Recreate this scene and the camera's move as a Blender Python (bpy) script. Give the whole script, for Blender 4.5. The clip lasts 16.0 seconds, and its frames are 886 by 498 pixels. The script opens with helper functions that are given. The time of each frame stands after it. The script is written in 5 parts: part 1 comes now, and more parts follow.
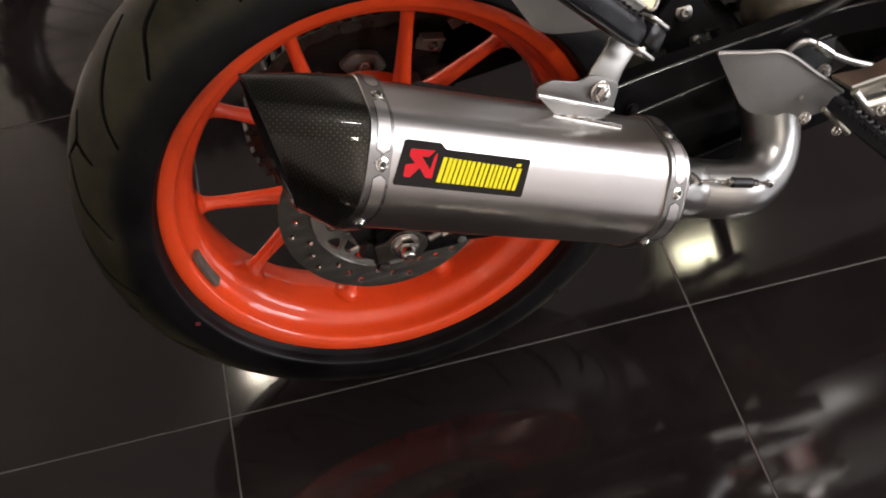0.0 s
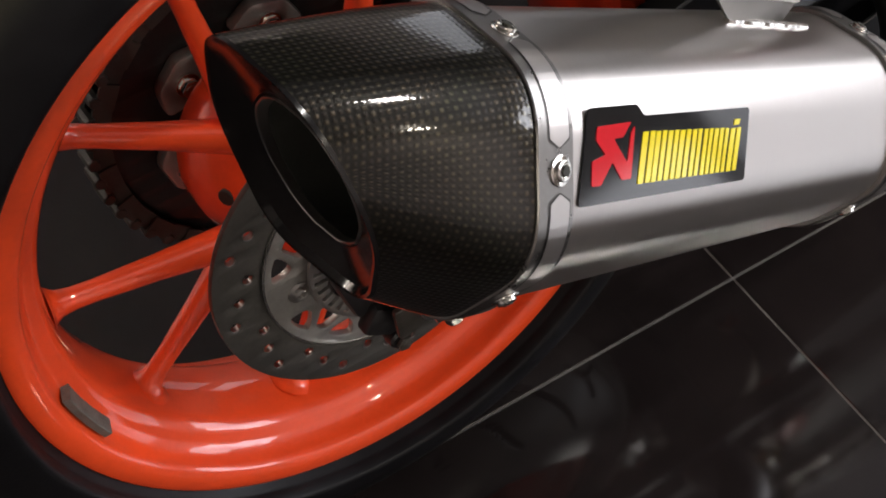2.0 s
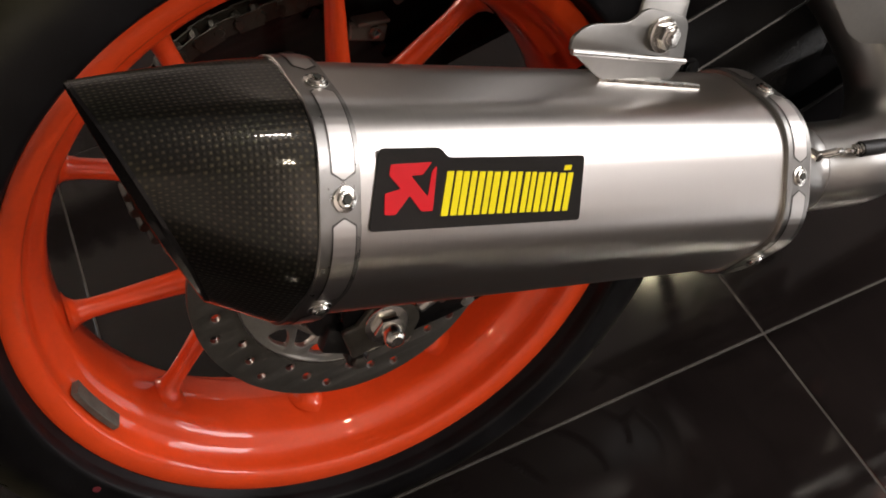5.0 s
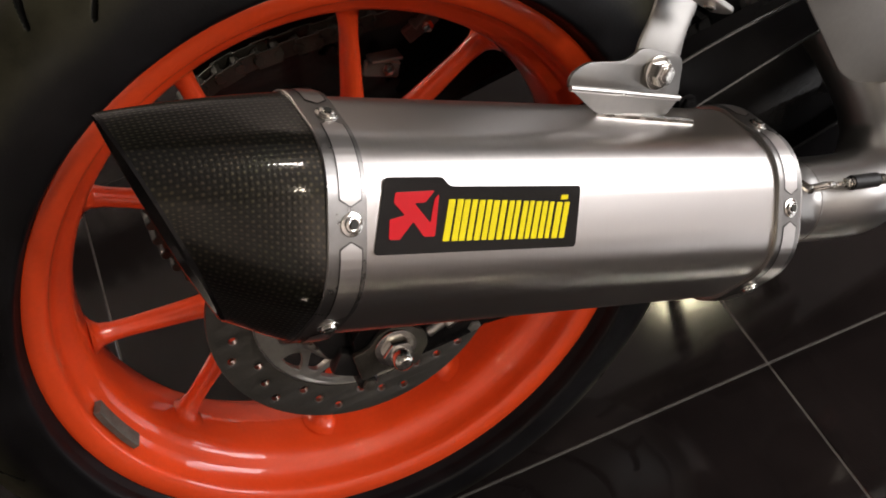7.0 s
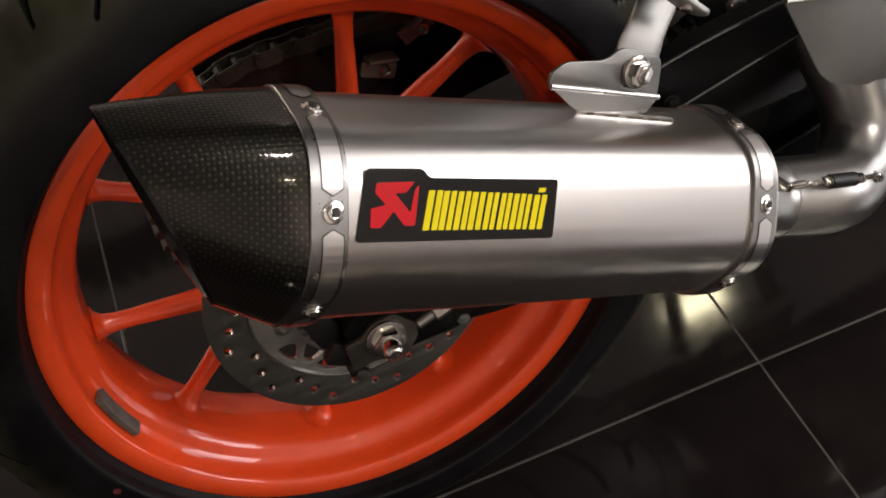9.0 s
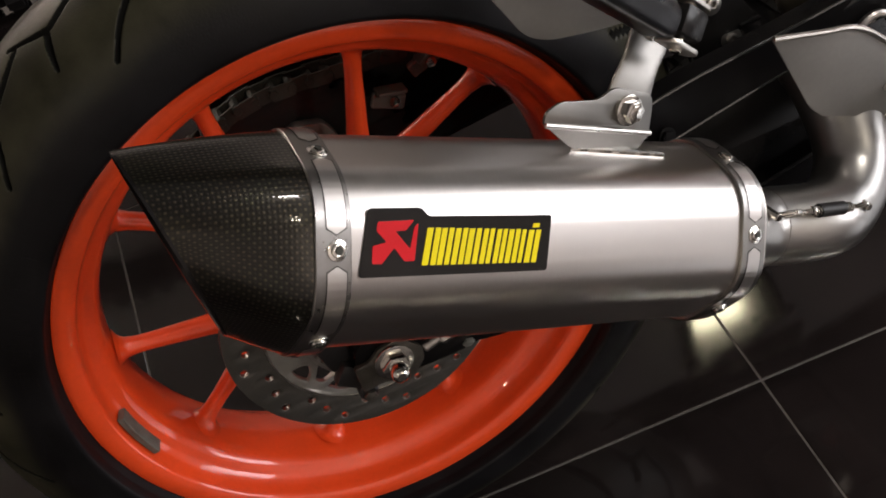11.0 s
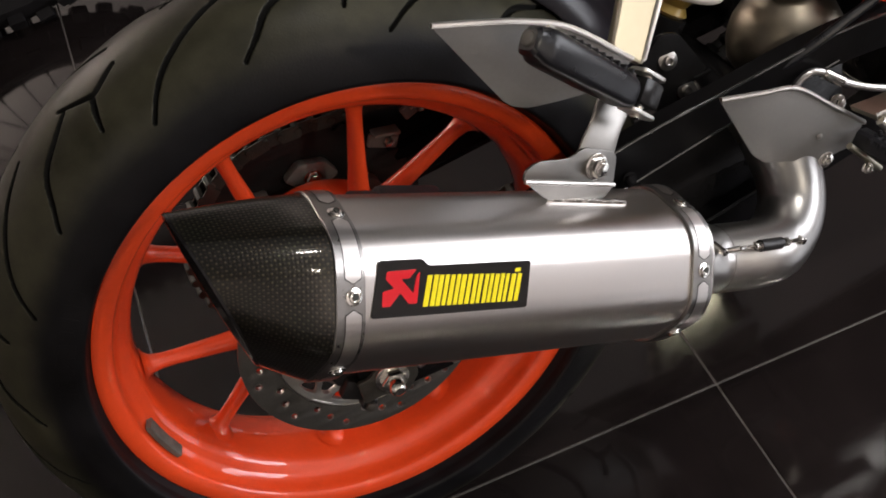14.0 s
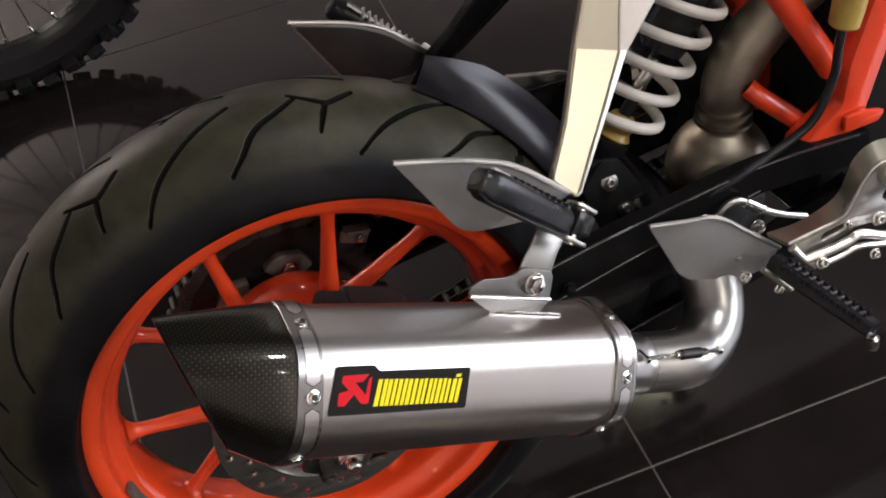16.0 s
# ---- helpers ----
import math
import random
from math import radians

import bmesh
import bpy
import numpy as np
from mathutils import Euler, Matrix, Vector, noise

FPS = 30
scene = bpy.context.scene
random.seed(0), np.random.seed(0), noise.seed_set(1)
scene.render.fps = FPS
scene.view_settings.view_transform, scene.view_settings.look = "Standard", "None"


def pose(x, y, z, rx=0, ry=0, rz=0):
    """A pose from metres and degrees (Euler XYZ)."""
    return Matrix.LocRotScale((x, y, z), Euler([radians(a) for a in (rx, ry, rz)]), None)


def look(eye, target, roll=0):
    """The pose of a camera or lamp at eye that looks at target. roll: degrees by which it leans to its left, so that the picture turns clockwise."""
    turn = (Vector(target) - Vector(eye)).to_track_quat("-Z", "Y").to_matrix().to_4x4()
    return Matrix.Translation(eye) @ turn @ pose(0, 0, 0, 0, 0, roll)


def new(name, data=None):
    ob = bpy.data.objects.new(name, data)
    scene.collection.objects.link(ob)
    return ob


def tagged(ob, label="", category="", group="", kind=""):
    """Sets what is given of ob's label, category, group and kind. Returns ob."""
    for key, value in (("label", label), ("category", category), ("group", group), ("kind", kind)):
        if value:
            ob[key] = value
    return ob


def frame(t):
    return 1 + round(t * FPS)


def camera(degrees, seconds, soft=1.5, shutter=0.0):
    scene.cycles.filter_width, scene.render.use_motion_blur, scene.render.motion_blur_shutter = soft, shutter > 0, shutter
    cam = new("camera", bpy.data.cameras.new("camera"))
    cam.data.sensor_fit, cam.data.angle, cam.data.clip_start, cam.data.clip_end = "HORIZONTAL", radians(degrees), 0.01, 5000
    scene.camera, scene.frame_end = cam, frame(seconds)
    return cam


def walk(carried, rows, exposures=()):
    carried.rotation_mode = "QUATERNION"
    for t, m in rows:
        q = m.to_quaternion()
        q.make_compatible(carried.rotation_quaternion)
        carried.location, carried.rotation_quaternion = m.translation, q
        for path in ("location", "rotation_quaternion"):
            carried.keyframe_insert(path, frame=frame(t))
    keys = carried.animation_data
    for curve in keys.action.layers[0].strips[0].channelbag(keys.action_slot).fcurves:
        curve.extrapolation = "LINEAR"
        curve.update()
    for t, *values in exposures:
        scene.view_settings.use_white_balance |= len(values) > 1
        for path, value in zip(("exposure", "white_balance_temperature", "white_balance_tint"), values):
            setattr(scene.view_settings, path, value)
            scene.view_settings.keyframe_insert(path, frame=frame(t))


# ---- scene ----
cam = camera(40.74, 16.0, soft=1.8, shutter=0.3)
PATH = [
    (0.0, -0.0922, -0.8772, 1.2250, 38.755, 4.812, -15.925),
    (0.5, -0.1175, -0.7253, 1.1057, 36.770, 5.150, -22.250),
    (1.0, -0.1203, -0.5863, 1.0025, 35.526, 5.409, -26.954),
    (1.5, -0.1654, -0.5034, 0.9341, 34.882, 3.077, -31.693),
    (2.0, -0.2004, -0.4692, 0.8966, 36.256, 1.565, -34.129),
    (2.5, -0.2008, -0.4536, 0.8821, 36.499, 1.986, -35.412),
    (3.0, -0.1876, -0.4698, 0.8956, 36.406, 3.202, -34.226),
    (3.5, -0.1657, -0.5042, 0.9145, 36.518, 4.109, -31.973),
    (4.0, -0.1133, -0.5684, 0.9235, 38.092, 6.990, -28.633),
    (4.5, -0.0806, -0.5958, 0.9287, 39.137, 8.116, -26.199),
    (7.0, -0.0796, -0.6371, 0.9536, 41.768, 8.965, -24.331),
    (7.5, -0.0794, -0.6453, 0.9579, 41.882, 8.912, -24.113),
    (8.0, -0.0755, -0.6571, 0.9595, 42.188, 9.098, -23.773),
    (8.5, -0.0743, -0.6640, 0.9617, 42.321, 9.163, -23.638),
    (9.0, -0.0714, -0.6675, 0.9632, 42.319, 9.267, -23.475),
    (11.5, -0.0588, -0.6942, 1.0110, 42.914, 10.308, -22.767),
    (12.0, -0.0629, -0.6993, 1.0262, 42.979, 10.179, -23.009),
    (12.5, -0.0721, -0.7057, 1.0436, 42.934, 9.736, -23.424),
    (13.0, -0.0778, -0.7171, 1.0607, 42.851, 9.499, -23.651),
    (13.5, -0.0806, -0.7300, 1.0844, 42.451, 9.312, -23.866),
    (14.0, -0.0767, -0.7412, 1.1142, 41.807, 9.324, -23.870),
    (14.5, -0.0720, -0.7551, 1.1442, 41.745, 9.200, -23.672),
    (15.0, -0.0658, -0.7669, 1.1774, 41.991, 8.644, -23.126),
    (15.5, -0.0607, -0.7854, 1.2079, 42.918, 7.996, -22.579),
    (16.0, -0.0543, -0.7995, 1.2340, 43.999, 7.047, -22.310),
]
LIGHTNESS = [(0.0, 0.02, 6500, 10), (1.0, -0.14, 6480, 10), (2.0, -0.12, 6400, 10), (2.75, -0.13, 6450, 10), (4.0, -0.25, 6950, 10), (7.5, -0.18, 6750, 10), (9.0, -0.40, 6850, 10), (11.5, -0.30, 6650, 10), (12.5, -0.22, 6600, 10), (13.5, -0.14, 6500, 10), (15.0, 0.03, 6350, 10), (16.0, 0.07, 6200, 10)]
walk(cam, [(t, pose(x, y, z, rx, ry, rz)) for t, x, y, z, rx, ry, rz in PATH], LIGHTNESS)

# ---- light ----
world = bpy.data.worlds.new("showroom_world")
scene.world = world
world.use_nodes = True
world.node_tree.nodes["Background"].inputs[0].default_value = (0.55, 0.6, 0.7, 1)
world.node_tree.nodes["Background"].inputs[1].default_value = 0.02

CEIL = 3.0


def area_lamp(name, m, sx, sy, watts, colour, shape="RECTANGLE"):
    d = bpy.data.lights.new(name, "AREA")
    d.shape, d.size, d.size_y, d.energy, d.color = shape, sx, sy, watts, colour
    ob = new(name, d)
    ob.matrix_world = m
    return ob


# downlights over the far side of the bike, then those over and behind the onlooker; the last is an unseen fill added
# for the left side
LAMPS = [(-0.42, 2.1, 1.4), (1.37, -3.5, 46), (-2.4, -3.2, 28)]
for lx, ly, watts in LAMPS:
    area_lamp("downlight_lamp", pose(lx, ly, CEIL - 0.03), 0.12 if ly > 0 else 0.17, 0.12, watts, (1.0, 0.89, 0.72), "DISK")
# unseen fill lamps that face the far wall, added to brighten the floor's reflections
WALL_FILLS = [(-2.2, 175), (2.9, 5)]
for wx, watts in WALL_FILLS:
    area_lamp("wall_fill_lamp", look((wx, 4.25, CEIL - 0.12), (wx, 4.8, 1.5)), 0.30, 0.10, watts, (1.0, 0.91, 0.81))
# slim strip lights, one beyond the bike and one over the onlooker
STRIPS = [(1.57, 2.06, 0.24, 0.11, 2.9, (1.0, 0.92, 0.63)), (1.38, -0.78, 0.50, 0.08, 29, (1.0, 0.95, 0.88))]
for lx, ly, sx, sy, watts, tint in STRIPS:
    area_lamp("strip_lamp", pose(lx, ly, CEIL - 0.05), sx, sy, watts, tint)
# daylight through the shop windows; the last one is added to brighten the silencer
WINDOWS = [(2.60, 3.75, 0.25, 1.70, 9), (-1.80, 0.05, 0.40, 2.25, 66), (-2.62, -1.86, 0.50, 2.25, 46), (-3.45, -2.68, 1.05, 2.25, 34)]  # y from, y to, z from, z to, watts
for wy0, wy1, wz0, wz1, watts in WINDOWS:
    mid = ((wy0 + wy1) / 2, (wz0 + wz1) / 2)
    area_lamp("window_lamp", look((3.55, mid[0], mid[1]), (0.0, mid[0], mid[1])), wy1 - wy0 - 0.06, wz1 - wz0 - 0.06, watts, (0.98, 0.98, 1.03))


# ---- materials ----
def material(name, colour, rough=0.5, metal=0.0, coat=0.0, noise_scale=0.0, mix=0.15, bump=0.0, bump_scale=200.0,
             rough_var=0.0, stretch=(1, 1, 1), spec=0.5, coat_rough=0.05):
    m = bpy.data.materials.new(name)
    m.use_nodes = True
    nt = m.node_tree
    b = nt.nodes["Principled BSDF"]
    b.inputs["Base Color"].default_value = (*colour, 1)
    b.inputs["Roughness"].default_value = rough
    b.inputs["Metallic"].default_value = metal
    b.inputs["Coat Weight"].default_value = coat
    b.inputs["Coat Roughness"].default_value = coat_rough
    b.inputs["Specular IOR Level"].default_value = spec
    tc = nt.nodes.new("ShaderNodeTexCoord")
    mp = nt.nodes.new("ShaderNodeMapping")
    mp.inputs["Scale"].default_value = stretch
    nt.links.new(tc.outputs["Object"], mp.inputs[0])
    if noise_scale:
        n = nt.nodes.new("ShaderNodeTexNoise")
        n.inputs["Scale"].default_value, n.inputs["Detail"].default_value = noise_scale, 6
        nt.links.new(mp.outputs[0], n.inputs["Vector"])
        n2 = nt.nodes.new("ShaderNodeTexNoise")
        n2.inputs["Scale"].default_value, n2.inputs["Detail"].default_value = noise_scale * 9, 3
        nt.links.new(mp.outputs[0], n2.inputs["Vector"])
        add = nt.nodes.new("ShaderNodeMath")
        add.operation = "MULTIPLY_ADD"
        nt.links.new(n2.outputs["Fac"], add.inputs[0])
        add.inputs[1].default_value = 0.5
        nt.links.new(n.outputs["Fac"], add.inputs[2])
        ramp = nt.nodes.new("ShaderNodeMapRange")
        ramp.inputs["From Min"].default_value, ramp.inputs["From Max"].default_value = 0.45, 1.05
        nt.links.new(add.outputs[0], ramp.inputs["Value"])
        mx = nt.nodes.new("ShaderNodeMix")
        mx.data_type = "RGBA"
        mx.inputs[6].default_value = (*[c * (1 - mix) for c in colour], 1)
        mx.inputs[7].default_value = (*[min(1, c * (1 + mix)) for c in colour], 1)
        nt.links.new(ramp.outputs[0], mx.inputs[0])
        nt.links.new(mx.outputs[2], b.inputs["Base Color"])
        if rough_var:
            rr = nt.nodes.new("ShaderNodeMapRange")
            rr.inputs["To Min"].default_value, rr.inputs["To Max"].default_value = rough - rough_var, rough + rough_var
            nt.links.new(ramp.outputs[0], rr.inputs["Value"])
            nt.links.new(rr.outputs[0], b.inputs["Roughness"])
    if bump:
        n3 = nt.nodes.new("ShaderNodeTexNoise")
        n3.inputs["Scale"].default_value, n3.inputs["Detail"].default_value = bump_scale, 4
        nt.links.new(mp.outputs[0], n3.inputs["Vector"])
        bp = nt.nodes.new("ShaderNodeBump")
        bp.inputs["Strength"].default_value, bp.inputs["Distance"].default_value = bump, 0.001
        nt.links.new(n3.outputs["Fac"], bp.inputs["Height"])
        nt.links.new(bp.outputs[0], b.inputs["Normal"])
    return m


ORANGE = material("orange_wheel_paint", (0.89, 0.076, 0.015), 0.40, spec=0.3, coat=1.0, coat_rough=0.02, noise_scale=30, mix=0.08, bump=0.012, bump_scale=260)
# darkened orange: the shade on the frame is put into its paint
FRAME_ORANGE = material("shaded_orange_frame_paint", (0.66, 0.048, 0.012), 0.3, coat=0.5, noise_scale=20, mix=0.06)
RUBBER = material("tyre_tread_rubber", (0.026, 0.024, 0.020), 0.5, noise_scale=14, mix=0.4, bump=0.25, bump_scale=600, rough_var=0.08)
SIDEWALL = material("tyre_sidewall_rubber", (0.011, 0.010, 0.011), 0.6, noise_scale=20, mix=0.3, bump=0.15, bump_scale=500, spec=0.15)
# the shade down in the tread cuts is put into this darker rubber
GROOVE_SHADE = material("shaded_groove_rubber", (0.007, 0.007, 0.0065), 0.75, spec=0.06, noise_scale=40)
TITAN = material("brushed_titanium", (0.56, 0.53, 0.51), 0.31, metal=1.0, noise_scale=18, mix=0.04, rough_var=0.008)
STEEL = material("satin_steel", (0.52, 0.50, 0.48), 0.31, metal=1.0, noise_scale=25, mix=0.1, rough_var=0.06)
COLLAR = material("brushed_collar_steel", (0.285, 0.273, 0.262), 0.30, metal=1.0, noise_scale=25, mix=0.1, rough_var=0.05)
WORN = material("worn_dark_steel", (0.095, 0.088, 0.078), 0.40, metal=0.7, noise_scale=70, mix=0.35, bump=0.1, bump_scale=400, rough_var=0.08)
CHROME = material("bright_zinc", (0.73, 0.71, 0.67), 0.14, metal=1.0, noise_scale=60, mix=0.1)
PIPE = material("polished_link_pipe", (0.37, 0.36, 0.35), 0.33, metal=1.0, noise_scale=18, mix=0.06, bump=0.02, bump_scale=600, rough_var=0.04)
# the warm lamp's golden reflection is put into this aluminium's colour
WARM_ALU = material("warm_lit_aluminium", (0.47, 0.44, 0.355), 0.36, metal=1.0, noise_scale=12, mix=0.06, bump=0.02, bump_scale=450, rough_var=0.03)
ALU = material("cast_aluminium", (0.62, 0.60, 0.57), 0.33, metal=1.0, noise_scale=40, mix=0.08, bump=0.1, bump_scale=500)
PLATE = material("grey_guard_plate", (0.275, 0.27, 0.265), 0.42, metal=0.55, noise_scale=30, mix=0.08, bump=0.06, bump_scale=400)
HEAT = material("heat_stained_steel", (0.27, 0.235, 0.185), 0.43, metal=1.0, noise_scale=9, mix=0.22, rough_var=0.05)
BLACK = material("black_powder_coat", (0.013, 0.0125, 0.013), 0.24, spec=0.25, coat=0.0, noise_scale=40, mix=0.2, bump=0.08, bump_scale=500)
EDGE = material("glossy_black_rib", (0.02, 0.02, 0.02), 0.16, spec=0.9, coat=1.0, noise_scale=60, mix=0.3)
BRKT = material("satin_bracket_steel", (0.205, 0.197, 0.186), 0.36, metal=1.0, noise_scale=25, mix=0.1, rough_var=0.05)
SWING = material("satin_black_casting", (0.0068, 0.0064, 0.0068), 0.24, spec=0.07, noise_scale=40, mix=0.2, bump=0.04, bump_scale=500)
LOBE = material("machined_grey_metal", (0.26, 0.26, 0.25), 0.38, metal=0.6, noise_scale=60, mix=0.12)
PEG = material("glossy_black_rubber", (0.007, 0.007, 0.009), 0.30, spec=0.38, noise_scale=40, mix=0.25, bump=0.07, bump_scale=320, rough_var=0.04)
PLASTIC = material("black_plastic", (0.014, 0.0135, 0.0145), 0.38, spec=0.4, noise_scale=40, mix=0.2, bump=0.12, bump_scale=700)
DISC = material("dark_brake_steel", (0.10, 0.095, 0.088), 0.42, metal=0.6, noise_scale=40, mix=0.2)
WHITE = material("white_spring_paint", (0.62, 0.58, 0.54), 0.38, noise_scale=30, mix=0.06)
LEAD = material("weathered_lead", (0.16, 0.16, 0.145), 0.6, metal=0.4, noise_scale=90, mix=0.4, bump=0.4, bump_scale=300)
STICK = material("black_sticker_film", (0.010, 0.010, 0.011), 0.07, coat=0.0, noise_scale=80, mix=0.1)
RED = material("red_print", (0.62, 0.015, 0.025), 0.09, noise_scale=80, mix=0.05)
YELLOW = material("yellow_print", (0.85, 0.72, 0.02), 0.09, noise_scale=80, mix=0.05)
GLOSS = material("gloss_black_lacquer", (0.008, 0.007, 0.007), 0.18, spec=0.3, coat=0.1, noise_scale=40, mix=0.1)
SOOT_AND_SHADE = material("dark_steel_soot_and_shade", (0.035, 0.035, 0.030), 0.6, metal=0.3, noise_scale=60, mix=0.3)
DARKLINE = material("dark_steel_and_edge_shade", (0.10, 0.095, 0.09), 0.35, metal=1.0, noise_scale=60, mix=0.1)
SEATM = material("black_seat_cover", (0.02, 0.02, 0.02), 0.6, noise_scale=60, mix=0.2, bump=0.2, bump_scale=500)
HUGGER = material("smoked_plastic", (0.010, 0.009, 0.013), 0.28, spec=0.3, noise_scale=30, mix=0.2)
CARRIER = material("grey_carrier_metal", (0.36, 0.35, 0.33), 0.42, metal=0.7, noise_scale=50, mix=0.15)
AMBER = material("brake_fluid_plastic", (0.38, 0.26, 0.06), 0.3, noise_scale=40, mix=0.1)
TILE = material("dark_polished_tile", (0.0135, 0.0103, 0.0102), 0.080, spec=0.85, noise_scale=4, mix=0.35, rough_var=0.015, bump=0.01, bump_scale=120)
GROUT = material("pale_grout", (0.17, 0.155, 0.148), 0.8, noise_scale=60, mix=0.2)
# colour of the unlit far guard, its shade put in
GUARD_SHADE = material("shaded_guard_metal", (0.045, 0.038, 0.036), 0.34, metal=0.3, noise_scale=30, mix=0.2)
MARK = material("faded_red_mark", (0.16, 0.02, 0.03), 0.6, noise_scale=60, mix=0.3)
WALL = material("warm_white_wall", (0.66, 0.60, 0.58), 0.8, noise_scale=4, mix=0.08, bump=0.1, bump_scale=60)
CEILM = material("white_ceiling", (0.38, 0.365, 0.355), 0.85, noise_scale=3, mix=0.05, bump=0.1, bump_scale=80)


def brushed_sleeve():
    """Titanium brushed round the can, so that its highlights run along it (UV: along, round)."""
    m = material("brushed_titanium_sleeve", (0.57, 0.54, 0.52), 0.33, metal=1.0)
    nt = m.node_tree
    b = nt.nodes["Principled BSDF"]
    tan = nt.nodes.new("ShaderNodeTangent")
    tan.direction_type = "UV_MAP"
    tan.uv_map = "UVMap"
    nt.links.new(tan.outputs[0], b.inputs["Tangent"])
    b.inputs["Anisotropic"].default_value = 0.45
    uv = nt.nodes.new("ShaderNodeTexCoord")
    st = nt.nodes.new("ShaderNodeMapping")
    st.inputs["Scale"].default_value = (2600, 6, 1)
    nt.links.new(uv.outputs["UV"], st.inputs[0])
    n = nt.nodes.new("ShaderNodeTexNoise")
    n.inputs["Scale"].default_value, n.inputs["Detail"].default_value = 1.0, 3
    nt.links.new(st.outputs[0], n.inputs["Vector"])
    cloud = nt.nodes.new("ShaderNodeTexNoise")
    cloud.inputs["Scale"].default_value, cloud.inputs["Detail"].default_value = 14, 4
    nt.links.new(uv.outputs["Object"], cloud.inputs["Vector"])
    sm = nt.nodes.new("ShaderNodeMath")
    sm.operation = "MULTIPLY_ADD"
    sm.inputs[1].default_value = 0.5
    nt.links.new(cloud.outputs["Fac"], sm.inputs[0])
    nt.links.new(n.outputs["Fac"], sm.inputs[2])
    mx = nt.nodes.new("ShaderNodeMix")
    mx.data_type = "RGBA"
    mx.inputs[6].default_value, mx.inputs[7].default_value = (0.53, 0.50, 0.48, 1), (0.61, 0.58, 0.56, 1)
    nt.links.new(sm.outputs[0], mx.inputs[0])
    nt.links.new(mx.outputs[2], b.inputs["Base Color"])
    return m


SLEEVE = brushed_sleeve()


def carbon_material():
    """Plain-weave carbon fibre on UV squares of 2.6 mm under a clear lacquer."""
    m = bpy.data.materials.new("carbon_fibre")
    m.use_nodes = True
    nt = m.node_tree
    b = nt.nodes["Principled BSDF"]
    uv = nt.nodes.new("ShaderNodeTexCoord")
    ch = nt.nodes.new("ShaderNodeTexChecker")
    ch.inputs["Scale"].default_value = 1.0
    ch.inputs["Color1"].default_value = (0.027, 0.023, 0.017, 1)
    ch.inputs["Color2"].default_value = (0.078, 0.068, 0.043, 1)
    nt.links.new(uv.outputs["UV"], ch.inputs["Vector"])
    w1 = nt.nodes.new("ShaderNodeTexWave")
    w1.bands_direction = "X"
    w1.inputs["Scale"].default_value = 0.31416
    nt.links.new(uv.outputs["UV"], w1.inputs["Vector"])
    w2 = nt.nodes.new("ShaderNodeTexWave")
    w2.bands_direction = "Y"
    w2.inputs["Scale"].default_value = 0.31416
    nt.links.new(uv.outputs["UV"], w2.inputs["Vector"])
    mul = nt.nodes.new("ShaderNodeMath")
    mul.operation = "MULTIPLY"
    nt.links.new(w1.outputs["Fac"], mul.inputs[0])
    nt.links.new(w2.outputs["Fac"], mul.inputs[1])
    n = nt.nodes.new("ShaderNodeTexNoise")
    n.inputs["Scale"].default_value = 40
    nt.links.new(uv.outputs["Object"], n.inputs["Vector"])
    mx = nt.nodes.new("ShaderNodeMix")
    mx.data_type, mx.blend_type = "RGBA", "MULTIPLY"
    mx.inputs[0].default_value = 0.5
    nt.links.new(ch.outputs["Color"], mx.inputs[6])
    nt.links.new(n.outputs["Color"], mx.inputs[7])
    tow = nt.nodes.new("ShaderNodeMix")
    tow.data_type = "RGBA"
    tow.inputs[6].default_value = (0.012, 0.011, 0.009, 1)
    nt.links.new(mul.outputs[0], tow.inputs[0])
    nt.links.new(mx.outputs[2], tow.inputs[7])
    nt.links.new(tow.outputs[2], b.inputs["Base Color"])
    b.inputs["Roughness"].default_value = 0.36
    b.inputs["Metallic"].default_value = 0.75
    b.inputs["Coat Weight"].default_value = 0.8
    b.inputs["Specular IOR Level"].default_value = 0.22
    b.inputs["Coat Roughness"].default_value = 0.08
    bp = nt.nodes.new("ShaderNodeBump")
    bp.inputs["Strength"].default_value, bp.inputs["Distance"].default_value = 0.45, 0.0003
    nt.links.new(mul.outputs[0], bp.inputs["Height"])
    nt.links.new(bp.outputs[0], b.inputs["Normal"])
    bc = nt.nodes.new("ShaderNodeBump")
    bc.inputs["Strength"].default_value, bc.inputs["Distance"].default_value = 0.05, 0.0004
    nt.links.new(mul.outputs[0], bc.inputs["Height"])
    nt.links.new(bc.outputs[0], b.inputs["Coat Normal"])
    return m


CARBON = carbon_material()


